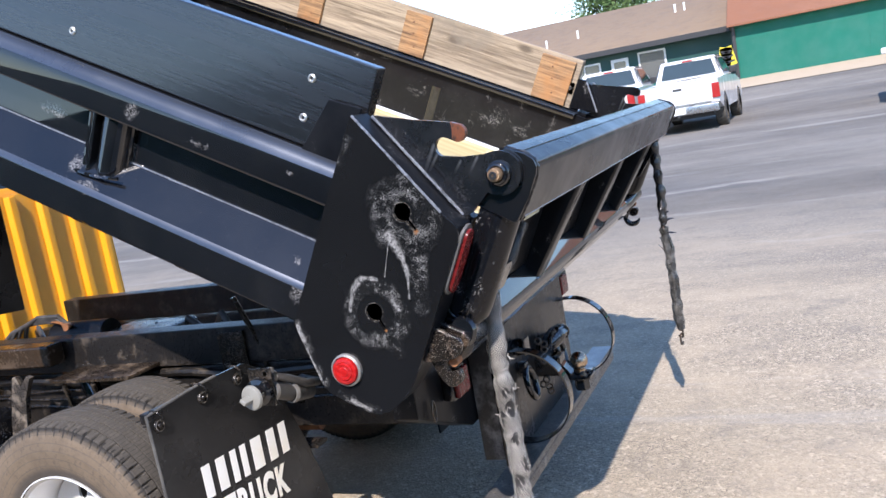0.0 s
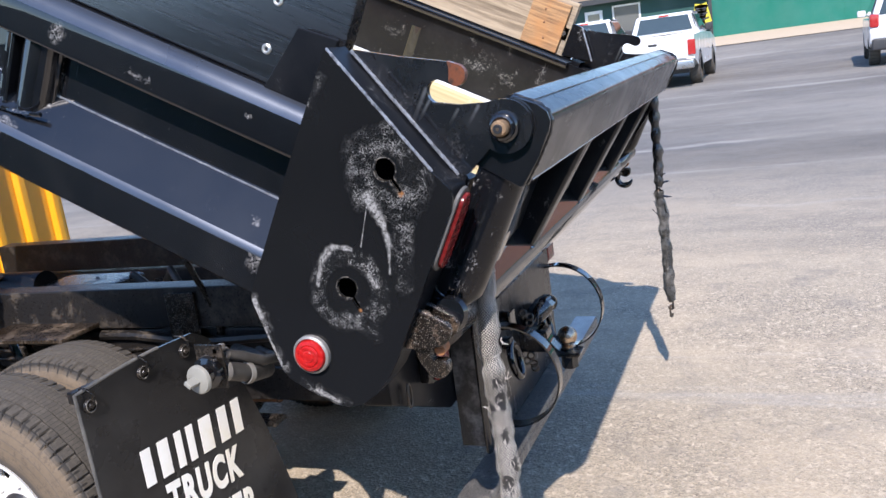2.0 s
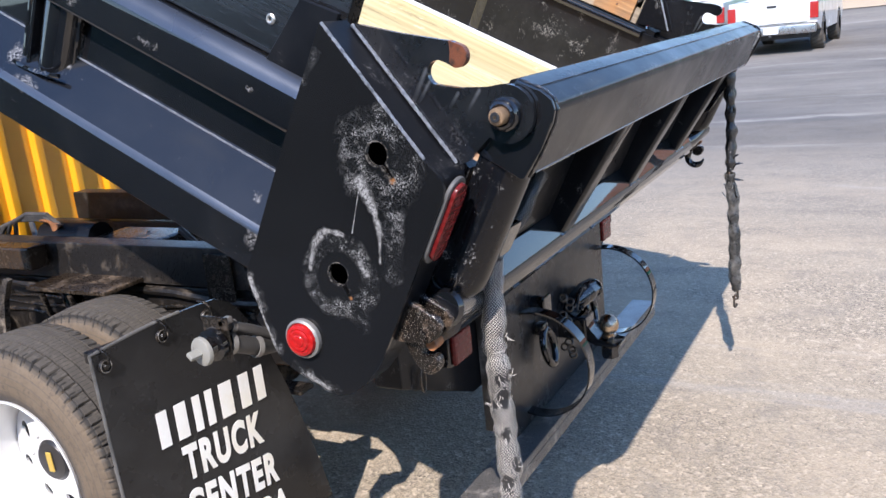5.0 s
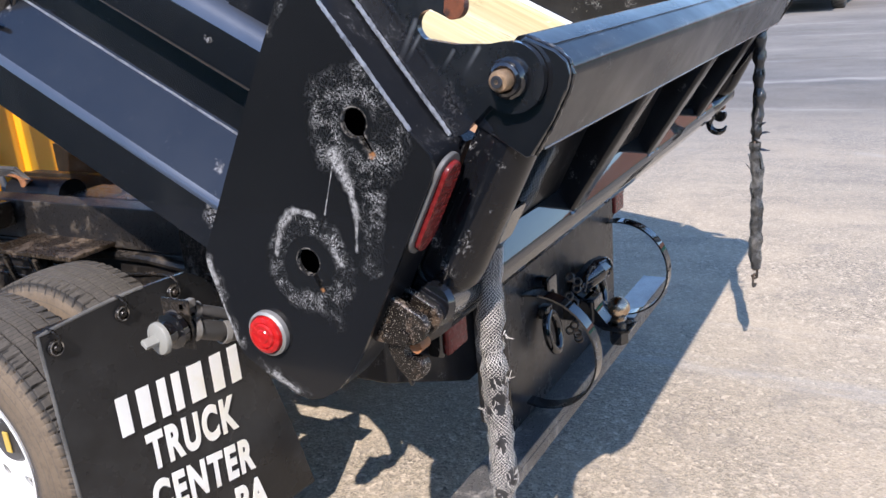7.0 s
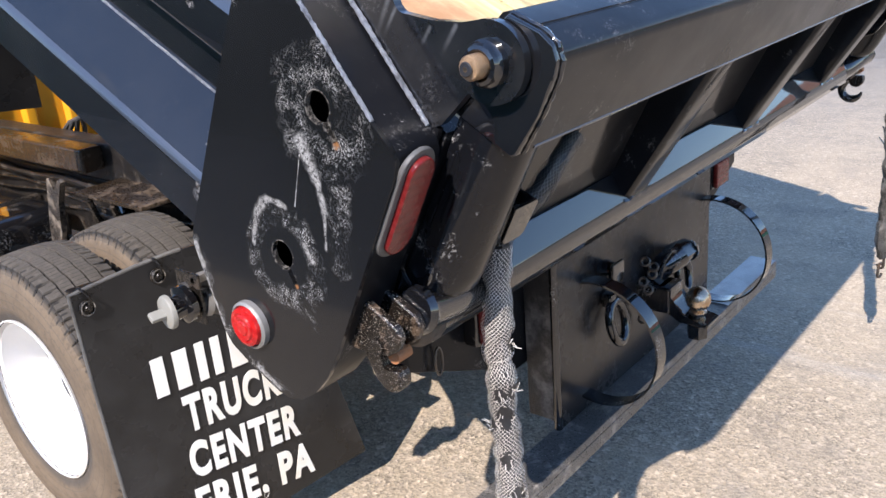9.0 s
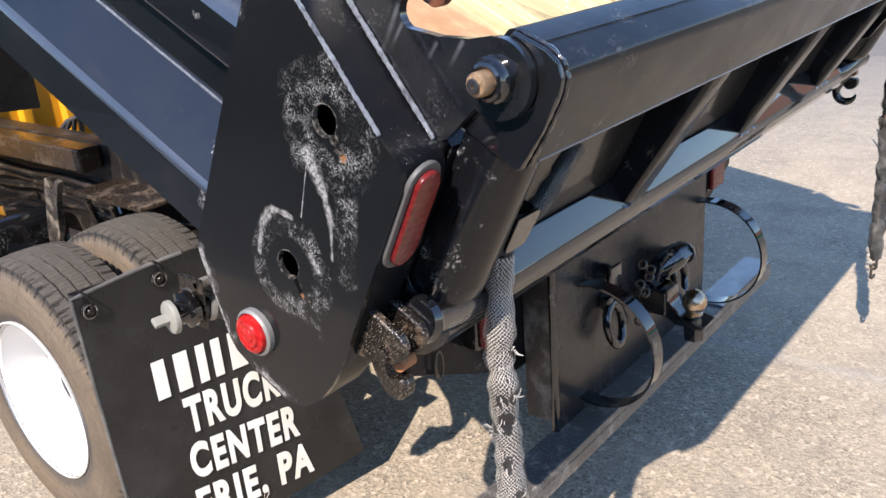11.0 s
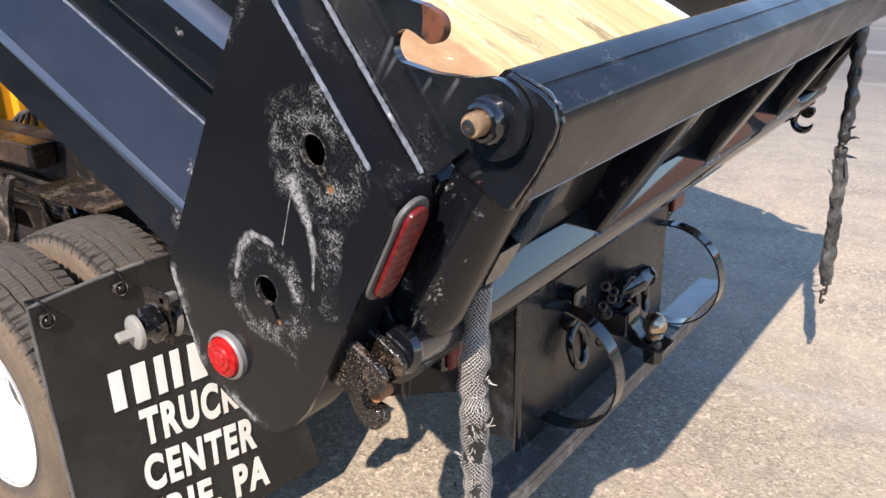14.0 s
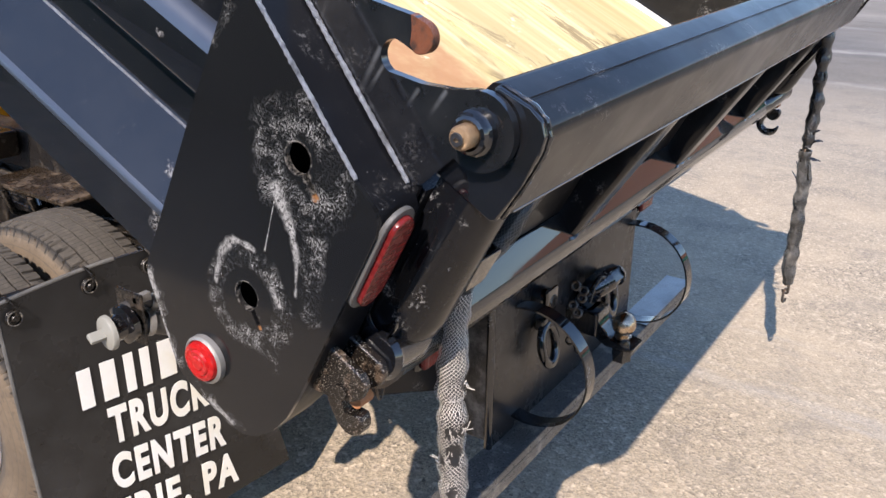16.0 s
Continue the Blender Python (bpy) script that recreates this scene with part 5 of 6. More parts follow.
        for z, k in ((0.64, 0.95), (0.350, 0.95), (0.322, 0.93), (0.304, 0.82), (0.294, 0.60)):
            rows.append([pst.verts.new((x, -0.1 + (y + 0.1) * k, z)) for x, y in pts])
        for a, b in zip(rows, rows[1:]):
            for k in range(len(pts) - 1):
                pst.faces.new((a[k], a[k + 1], b[k + 1], b[k]))
        pst.faces.new(rows[-1])
        part("end_post", mirror_x(pst) if far else pst, CHIPPY, tg, "rounded end post with paint chips")
        slot = tubed([(-0.004, -0.146, 0.292), (0.006, -0.146, 0.290), (0.016, -0.146, 0.288), (0.07, -0.146, 0.275), (0.135, -0.142, 0.258), (0.165, -0.136, 0.250)], [0.030, 0.036, 0.033, 0.0315, 0.030, 0.026], 22)
        part("pin_tube", mirror_x(slot) if far else slot, BLACK_WET, tg)
    part("sticker", boxed(0.37, 0.54, -0.1115, -0.1085, 0.470, 0.505), STICKER, tg, "small pale sticker")
    hk = [(2.09, -0.140, 0.232), (2.09, -0.150, 0.215)] + [(2.09, y, z) for y, z in arc_pts(-0.184, 0.192, 0.030, 15, -195, 16)]
    part("chain_hook", tubed(hk, [0.012] * 14 + [0.0105, 0.009, 0.007, 0.005, 0.003], 12), BLACK_WET, tg, "black steel hook")
    strap = prismed([(0.137, 0.428), (0.190, 0.428), (0.197, 0.420), (0.193, 0.366), (0.185, 0.360), (0.146, 0.360), (0.139, 0.370)], -0.164, -0.158, 0.002, 2, "y")
    box(strap, 0.189, 0.195, -0.1575, -0.108, 0.366, 0.424, 0.0015, 1)
    box(strap, 0.138, 0.144, -0.1575, -0.108, 0.372, 0.424, 0.0015, 1)
    part("chain_bracket", strap, BLACK, tg, "bent strap holding the chain")
    rag = [(2.050 + 0.022 * math.cos(a) * (1 + 0.35 * math.sin(3 * a + 1) + 0.2 * math.sin(7 * a)), 0.674 + 0.024 * math.sin(a) * (1 + 0.3 * math.sin(4 * a) + 0.2 * math.cos(9 * a))) for a in [2 * math.pi * i / 28 for i in range(28)]]
    part("chipped_patch", prismed(rag, -0.1966, -0.1946, 0.0, 1, "y"), CHIPPED, tg, "pale patch of chipped paint")
    part("lug", prismed([(-0.11, 0.56), (-0.19, 0.54), (-0.17, 0.40), (-0.11, 0.34)], 1.955, 1.967, 0.002, 1), BLACK, tg)


build_tailgate()

# ---- chassis under the bed ----


def build_chassis():
    for x in (0.64, 1.44):
        r = bmesh.new()
        box(r, x, x + 0.06, 0.33, 3.6, 0.50, 0.735, 0.008)
        rail = part("frame_rail", r, DUSTY, truck, "dusty black chassis rail")
        for i in range(9):
            y = 0.5 + i * 0.33
            part("rivet", lathed([(-0.012, 0.0), (-0.010, 0.008), (0.0, 0.011)], pose(x, y, 0.56 + 0.11 * (i % 2)), 8), GREASE, rail)
    for x in (0.62, 1.44):
        part("sub_frame", boxed(x, x + 0.08, 0.30, 2.75, 0.745, 0.875, 0.006), DUSTY, truck, "dusty subframe beam")
    part("frame_beam", boxed(0.535, 0.615, 1.86, 2.80, 0.792, 0.874, 0.010, 3), BEAM, truck, "dirt-brown steel beam on the frame")
    for y in (0.9, 1.75, 2.6):
        part("cross_member", boxed(0.66, 1.5, y, y + 0.12, 0.52, 0.70, 0.01), GREASE, truck)
    ax = part("rear_axle", tubed([(0.16, 1.335, 0.385), (1.98, 1.335, 0.385)], 0.06, 16), GREASE, truck)
    part("differential", lathed([(-0.18, 0.06), (-0.12, 0.15), (0, 0.18), (0.12, 0.15), (0.18, 0.06)], pose(1.07, 1.335, 0.385), 20), GREASE, ax)
    st = part("step_plate", boxed(0.46, 0.64, 1.42, 1.80, 0.752, 0.766, 0.003), DIRT, truck, "small dusty steel bracket plate")
    for y in (1.44, 1.60, 1.74):
        part("stay", tubed([(0.47, y, 0.742), (0.50, y + 0.02, 0.66), (0.60, y + 0.05, 0.60)], 0.010, 7), GREASE, st)
    fk = bmesh.new()
    prism(fk, [(2.03, 0.51), (1.975, 0.60), (1.955, 0.70), (1.90, 0.778), (1.925, 0.785), (1.965, 0.738), (1.975, 0.785), (2.0, 0.78), (2.025, 0.70), (2.06, 0.60), (2.085, 0.51)], 0.47, 0.49, 0.004, 2)
    part("shackle_bracket", fk, GRIMY, truck, "forked spring bracket")
    sp = part("leaf_spring", boxed(0.52, 0.585, 0.75, 2.0, 0.47, 0.485, 0.004), GREASE, truck)
    for k in range(4):
        part("leaf", boxed(0.52, 0.585, 0.85 + 0.1 * k, 1.85 - 0.1 * k, 0.453 - 0.017 * k, 0.467 - 0.017 * k, 0.003), GREASE, sp)
    part("brake_drum", lathed([(0.46, 0.05), (0.46, 0.19), (0.60, 0.19), (0.60, 0.05)], pose(0, 1.335, 0.385), 28), GREASE, truck)
    hoist = part("hoist_pump", boxed(0.74, 0.92, 1.45, 1.80, 0.745, 0.86, 0.02), GREASE, truck, "greasy hydraulic pump with hoses")
    part("pump_motor", tubed([(0.78, 1.78, 0.85), (0.78, 2.06, 0.85)], 0.058, 18), BLACK_DULL, hoist)
    part("bracket", plate([(1.925, 0.905)] + arc_pts(2.02, 0.885, 0.042, 60, 200, 8) + arc_pts(1.995, 0.845, 0.026, 190, 340, 8) + [(1.975, 0.875)], [arc_pts(1.995, 0.845, 0.008, 0, 330, 11)], 0.732, 0.746), RUST_BRIGHT, hoist, "rusty tan bracket")
    for k in range(4):
        part("hose", tubed([(0.70 + 0.02 * k, 2.34 - 0.03 * k, 0.80), (0.71 + 0.015 * k, 2.31 - 0.03 * k, 0.85 + 0.008 * k), (0.72, 2.25 - 0.03 * k, 0.895 + 0.008 * k), (0.73, 2.16 - 0.02 * k, 0.922 + 0.008 * k), (0.74, 2.06 - 0.02 * k, 0.925 + 0.006 * k), (0.76, 1.98, 0.905), (0.79, 1.93, 0.86)], 0.009, 8), HOSE, hoist)
    lamp = bmesh.new()
    for k in range(7):
        tube(lamp, [(0.80 + 0.02 * math.sin(k * 2.0), 1.2 + 0.16 * k, 0.80 + 0.03 * math.sin(k * 1.3)), (0.84, 1.28 + 0.16 * k, 0.86 + 0.02 * math.cos(k)), (0.90, 1.36 + 0.16 * k, 0.82)], 0.012, 8, True, 0.3, k)
    part("wire_bundle", lamp, HOSE, hoist)
    tank = part("fuel_tank", boxed(0.12, 0.60, 2.15, 3.0, 0.28, 0.64, 0.05, 4), BLACK_WET, truck, "black fuel tank with pale specks")
    for y in (2.35, 2.8):
        part("tank_strap", boxed(0.112, 0.608, y, y + 0.035, 0.272, 0.648, 0.05, 4), GREASE, tank)
    for k, (x, z, r) in enumerate(((0.622, 0.712, 0.016), (0.630, 0.665, 0.007), (0.628, 0.640, 0.006), (0.632, 0.60, 0.008))):
        pts = [(x - 0.012 * math.sin(i * 0.9 + k), 0.5 + 0.16 * i, z + 0.010 * math.sin(i * 1.4 + 2 * k)) for i in range(17)]
        part("brake_line", tubed(pts, r, 8), GREASE if k else DUSTY, truck)
    for i, (y, z) in enumerate(((2.05, 0.70), (2.3, 0.68), (2.55, 0.70), (1.85, 0.60), (1.15, 0.62), (0.98, 0.66), (0.86, 0.60))):
        part("frame_bolt", lathed([(-0.016, 0.0), (-0.016, 0.010), (-0.004, 0.011), (-0.004, 0.018), (0.0, 0.018)], pose(0.64, y, z), 6), DIRT if i % 2 else GREASE, truck)
    part("frame_gusset", boxed(0.606, 0.618, 1.02, 1.13, 0.52, 0.86, 0.004), LATCH, truck)
    part("spring_shackle", tubed([(0.50, 1.60, 0.70), (0.52, 1.62, 0.60), (0.55, 1.58, 0.50)], 0.022, 10, True, 0.3), GREASE, truck)
    part("shock_absorber", tubed([(0.56, 1.72, 0.73), (0.54, 1.60, 0.42)], 0.032, 14), BLACK_WET, truck, "glossy black shock absorber")
    part("exhaust_pipe", tubed([(0.74, 2.9, 0.52), (0.76, 1.7, 0.50), (0.80, 1.1, 0.46), (0.82, 0.92, 0.45)], 0.035, 14), RUST, truck, "rusty exhaust pipe")
    part("drop_stay", tubed([(0.60, 1.02, 0.98), (0.63, 0.97, 0.80), (0.635, 0.96, 0.62)], 0.010, 8), GREASE, truck)


build_chassis()


def build_cab():
    """The ribbed yellow body behind the axle, seen under the raised bed, with a black tank before it."""
    cab = part("cab_rear_panel", boxed(0.10, 2.12, 3.00, 3.05, 0.64, 1.45, 0.006), YELLOW, truck, "orange-yellow ribbed steel panel")
    for i in range(11):
        x = 0.12 + i * 0.19
        part("rib", prismed([(x, 3.001), (x + 0.016, 2.972), (x + 0.055, 2.972), (x + 0.071, 3.001)], 0.66, 1.44, 0.004, 1, "z"), YELLOW, cab)
    part("cab_body", boxed(0.12, 2.10, 3.06, 4.9, 0.55, 1.5, 0.05), YELLOW, truck)
    cb = bmesh.new()
    a = [cb.verts.new(c) for c in ((0.16, 3.08, 1.48), (2.06, 3.08, 1.48), (2.06, 4.7, 1.48), (0.16, 4.7, 1.48))]
    b = [cb.verts.new(c) for c in ((0.32, 3.2, 2.0), (1.9, 3.2, 2.0), (1.9, 4.2, 2.0), (0.32, 4.2, 2.0))]
    cb.faces.new(a)
    cb.faces.new(b)
    for k in range(4):
        cb.faces.new((a[k], a[(k + 1) % 4], b[(k + 1) % 4], b[k]))
    part("cab_top", cb, BLACK, truck)
    for x in (0.16, 1.98):
        w = part("front_wheel", lathed([(-0.1, 0.2), (-0.1, 0.36), (-0.07, 0.385), (0.07, 0.385), (0.1, 0.36), (0.1, 0.2)], pose(x, 4.55, 0.385), 32), RUBBER, truck)
        part("rim", lathed([(-0.08, 0.0), (-0.05, 0.15), (-0.09, 0.21)], pose(x, 4.55, 0.385), 24), STEEL_RIM, w)


build_cab()


def dual_tyre():
    """Highway tyre: ribbed tread with wavy grooves, notched shoulders, raised sidewall rings."""
    R, W, SEG = 0.386, 0.215, 480
    base = [(-0.085, 0.212), (-0.098, 0.228), (-0.107, 0.262), (-0.1085, 0.30), (-0.1075, 0.304), (-0.1085, 0.308), (-0.104, 0.340), (-0.098, 0.357), (-0.092, 0.368)]
    tread = []
    for x0, x1 in ((-0.090, -0.0555), (-0.0515, -0.0205), (-0.0165, 0.0165), (0.0205, 0.0515), (0.0555, 0.090)):
        tread += [(x0, 0.0), (x0 + 0.001, 1.0), (x1 - 0.001, 1.0), (x1, 0.0)]
    other = [(-x, r) for x, r in reversed(base)]
    bm = bmesh.new()
    rings = []
    for i in range(SEG):
        a = 2 * math.pi * i / SEG
        ring = []
        for x, r in base:
            ring.append((x, r - (0.006 if i % 6 == 0 and r > 0.35 else 0.0)))
        for x, hgt in tread:
            crown = R - 0.9 * x * x
            wave = 0.0008 * (1 if i % 12 < 6 else -1) if abs(x) < 0.06 else 0.0
            cut = 0.011 if (i % 6 == 0 and abs(x) > 0.070) else 0.0
            ring.append((x + wave, crown - 0.009 * (1 - hgt) - cut))
        for x, r in other:
            ring.append((x, r - (0.006 if i % 6 == 0 and r > 0.35 else 0.0)))
        rings.append([bm.verts.new((x, r * math.cos(a), r * math.sin(a))) for x, r in ring])
    for i in range(SEG):
        p, q = rings[i], rings[(i + 1) % SEG]
        for k in range(len(p) - 1):
            bm.faces.new((p[k], p[k + 1], q[k + 1], q[k]))
    return bm


def build_wheel(x, outward, inner):
    """A dual rear wheel, axis along x; outward is -1 or 1."""
    m = pose(x, 1.335, 0.385, 23)
    name = "inner_wheel" if inner else "outer_wheel"
    bm = dual_tyre()
    tyre = part(name, bm, RUBBER, truck, "dusty dual truck tyre with worn tread", at=m)
    s = outward
    prof = [(s * 0.104, 0.222), (s * 0.102, 0.226), (s * 0.094, 0.224), (s * 0.088, 0.212), (s * 0.03, 0.202), (-s * 0.03, 0.197), (-s * 0.07, 0.193)]
    part("rim", lathed(prof, Matrix.Identity(4), 48), STEEL_RIM, tyre, "silver-white steel rim")
    holes = []
    for k in range(8):
        a = k * 45 + 10
        c = (0.135 * math.cos(radians(a)), 0.135 * math.sin(radians(a)))
        holes.append([(c[0] + 0.030 * math.cos(radians(a)) * math.cos(t) - 0.020 * math.sin(radians(a)) * math.sin(t), c[1] + 0.030 * math.sin(radians(a)) * math.cos(t) + 0.020 * math.cos(radians(a)) * math.sin(t)) for t in [i * math.pi / 7 for i in range(14)]])
    disc = plate(arc_pts(0, 0, 0.193, 0, 352, 44), holes, 0.0, 0.008)
    for v in disc.verts:
        r = math.hypot(v.co.y, v.co.z)
        v.co.x = s * (-0.035 + 0.030 * max(0.0, 1 - abs(r - 0.10) / 0.09) + v.co.x)
    part("disc", disc, STEEL_RIM, tyre, "silver-white wheel disc with oval openings")
    hub = part("hub_cap", lathed([(s * -0.05, 0.068), (s * -0.001, 0.066), (s * 0.010, 0.055), (s * 0.012, 0.0)], Matrix.Identity(4), 28), HUB_BLACK, tyre, "black hub cap")
    if not inner:
        part("emblem", boxed(s * 0.0115, s * 0.0165, -0.030, 0.030, -0.011, 0.011, 0.002, 1, m=pose(0, 0, 0, 65)), GOLD, hub, "plain gold emblem")
    for k in range(8):
        a = radians(k * 45 + 32)
        part("lug_nut", lathed([(s * -0.015, 0.011), (s * 0.006, 0.011), (s * 0.010, 0.006), (s * 0.010, 0.0)], pose(0, 0.088 * math.cos(a), 0.088 * math.sin(a)), 6), STEEL_RIM, tyre)
    part("brake_shadow_plate", lathed([(-s * 0.06, 0.05), (-s * 0.065, 0.19)], Matrix.Identity(4), 24), GREASE, tyre)


build_wheel(0.115, -1, False)
build_wheel(0.375, -1, True)
build_wheel(1.765, 1, True)
build_wheel(2.025, 1, False)


def build_flap(far):
    """A stiff rubber flap, hung a little askew, wider at its foot; u runs across, v up."""
    FLM = pose(2 * CENTRE - 0.51 if far else 0.0, 0.0, 0.0)

    def side(z):
        k = min(1.0, max(0.0, (0.835 - z) / 0.73))
        return 0.300 + 0.290 * k ** 0.55

    def skin(x, z):
        u, v = (x + 0.05) / 0.6, (z - 0.09) / 0.73
        return 0.8345 - 0.155 * x + 0.019 * z + 0.008 * math.sin(u * 6.0 + 0.6) * max(0.0, v) ** 1.5 + 0.005 * math.sin(v * 4 + u * 3)

    def shape(u, v):
        z = 0.115 - 0.045 * (1 - u) + (0.812 + 0.026 * math.sin(min(1.0, u * 1.15) * 1.57) - 0.115 + 0.045 * (1 - u)) * v
        x = -0.050 + 0.012 * (1 - v) + (side(z) + 0.050 - 0.012 * (1 - v)) * u
        return (x, skin(x, z), z)
    bm = sheet(30, 30, shape)
    thicken(bm, 0.009)
    fl = part("mud_flap", bm, FLAP, truck, "large black rubber mud flap with white block lettering", at=FLM)
    if not far:
        def lay(bm2, x0, z0, fall):
            for v in bm2.verts:
                x, z = x0 + v.co.x, z0 + v.co.z - fall * v.co.x
                v.co = (x, skin(x, z) - 0.0030 + v.co.y, z)
            return bm2
        # Grey tube along the worn left and top edges also paints their highlight.
        rim = [shape(0, k / 20) for k in range(21)] + [shape(k / 20, 1) for k in range(1, 15)]
        part("worn_highlit_edge", tubed([(x, y + 0.003, z) for x, y, z in rim], 0.0045, 8), EDGE, fl, "worn edge with its highlight painted grey", smooth=True)
        bars = bmesh.new()
        for x, w in ((0.0, 0.045), (0.049, 0.050), (0.104, 0.033), (0.141, 0.033), (0.178, 0.061), (0.243, 0.050), (0.297, 0.046)):
            box(bars, x + w * 0.18, x + w * 0.82, -0.0012, 0.0, 0.0, 0.096)
        part("lettering", lay(bars, 0.066, 0.516, -0.015), LETTER, fl, "row of plain white bars", smooth=False)
        for text, x0, z0, w, fall in (("TRUCK", 0.124, 0.407, 0.246, 0.01), ("CENTER", 0.113, 0.286, 0.288, 0.06), ("ERIE, PA", 0.108, 0.163, 0.318, 0.06)):
            part("lettering", lay(words(text, w, 0.094, 0.0012), x0, z0, fall), LETTER, fl, "white block letters", smooth=False)
    for x, z in ((-0.022, 0.777), (0.134, 0.796), (0.262, 0.803)):
        y = skin(x, z)
        b = part("flap_bolt", lathed([(0.011, 0.0), (0.011, 0.006), (0.007, 0.0085), (0.004, 0.009), (0.004, 0.0125), (0.0065, 0.0135), (0.0065, 0.0165), (0.004, 0.0175), (0.0, 0.0185)], pose(x, y - 0.001, z, 0, 0, -90), 20), GREASE, fl, "greasy bolt in a grey eyelet")
        part("eyelet", lathed([(0.0045, 0.0130), (0.0078, 0.0140), (0.0078, 0.0160), (0.0045, 0.0168)], pose(x, y - 0.001, z, 0, 0, -90), 20), STEP, b)
        part("wire_tie", tubed([(x, y - 0.014, z), (x + 0.004, y - 0.018, z + 0.025), (x - 0.002, y - 0.006, z + 0.04), (x - 0.004, y + 0.014, z + 0.042)], 0.0035, 7), GREASE, b)
    hang = part("flap_hanger", boxed(-0.045, 0.29, 0.012, 0.040, 0.785, 0.815, 0.004, m=pose(0, 0.852, 0, 0, 0, -8.8)), BLACK_DULL, fl)


build_flap(False)
build_flap(True)


def build_filler():
    """Fuel filler: grey cap on a neck with clamps and two hoses that run under the bed's corner."""
    m = pose(-0.028, 0.560, 0.832, 12, 0, -8)
    f = part("fuel_filler", lathed([(0.0, 0.020), (0.03, 0.024), (0.035, 0.036), (0.048, 0.036), (0.050, 0.022)], m @ pose(0, 0, 0, 0, 0, 10), 20), BLACK_WET, truck, "black fuel filler neck with a grey cap")
    cap = part("cap", lathed([(-0.002, 0.0), (-0.003, 0.020), (0.0, 0.030), (0.003, 0.032), (0.009, 0.032), (0.010, 0.0)], m, 24), GREY_CAP, f, "weathered grey fuel cap")
    part("grip", boxed(-0.030, 0.0, -0.010, 0.010, -0.0055, 0.0055, 0.003, 2, m=m @ pose(0, 0, 0, 25)), GREY_CAP, cap)
    part("filler_hose", tubed([(0.02, 0.565, 0.83), (0.07, 0.55, 0.815), (0.13, 0.54, 0.785), (0.22, 0.56, 0.76), (0.34, 0.66, 0.74), (0.5, 0.85, 0.70)], 0.021, 14), HOSE, f)
    part("vent_hose", tubed([(0.02, 0.575, 0.855), (0.06, 0.565, 0.86), (0.11, 0.54, 0.835), (0.17, 0.53, 0.80), (0.27, 0.56, 0.77), (0.4, 0.7, 0.74)], 0.012, 12), HOSE, f)
    for p, r in (((0.055, 0.553, 0.821), 0.025), ((0.12, 0.541, 0.79), 0.025), ((0.045, 0.568, 0.86), 0.016), ((0.075, 0.560, 0.853), 0.016)):
        part("hose_clamp", lathed([(-0.006, r - 0.003), (-0.006, r), (0.006, r), (0.006, r - 0.003)], Matrix.Translation(p) @ pose(0, 0, 0, 0, 15, -14), 18), CHROME, f, "weathered hose clamp")
    part("clamp_screw", boxed(0.03, 0.062, 0.540, 0.556, 0.868, 0.884, 0.003), CHROME, f)
    f.matrix_basis = Matrix.Translation((-0.008, -0.036, 0.016))
    part("filler_bracket", boxed(0.03, 0.036, 0.53, 0.60, 0.79, 0.89, 0.002), GREASE, f)


build_filler()


def build_hung_flap(far):
    """A rubber flap that hangs straight down from the bed, ahead of the tyres."""
    top = BEDM @ Vector((0, 1.813, 0.166))

    def shape(u, v):
        return (-0.05 + 0.46 * u, top.y + 0.008 * math.sin(u * 7) + 0.03 * (1 - v) * math.sin(u * 2.5), top.z - 0.71 * (1 - v) + 0.012 * math.sin(u * 4) * (1 - v))
    bm = sheet(16, 14, shape)
    thicken(bm, 0.008)
    part("hanging_flap", mirror_x(bm) if far else bm, FLAP, truck, "plain black rubber flap hung from the bed")


build_hung_flap(False)
build_hung_flap(True)


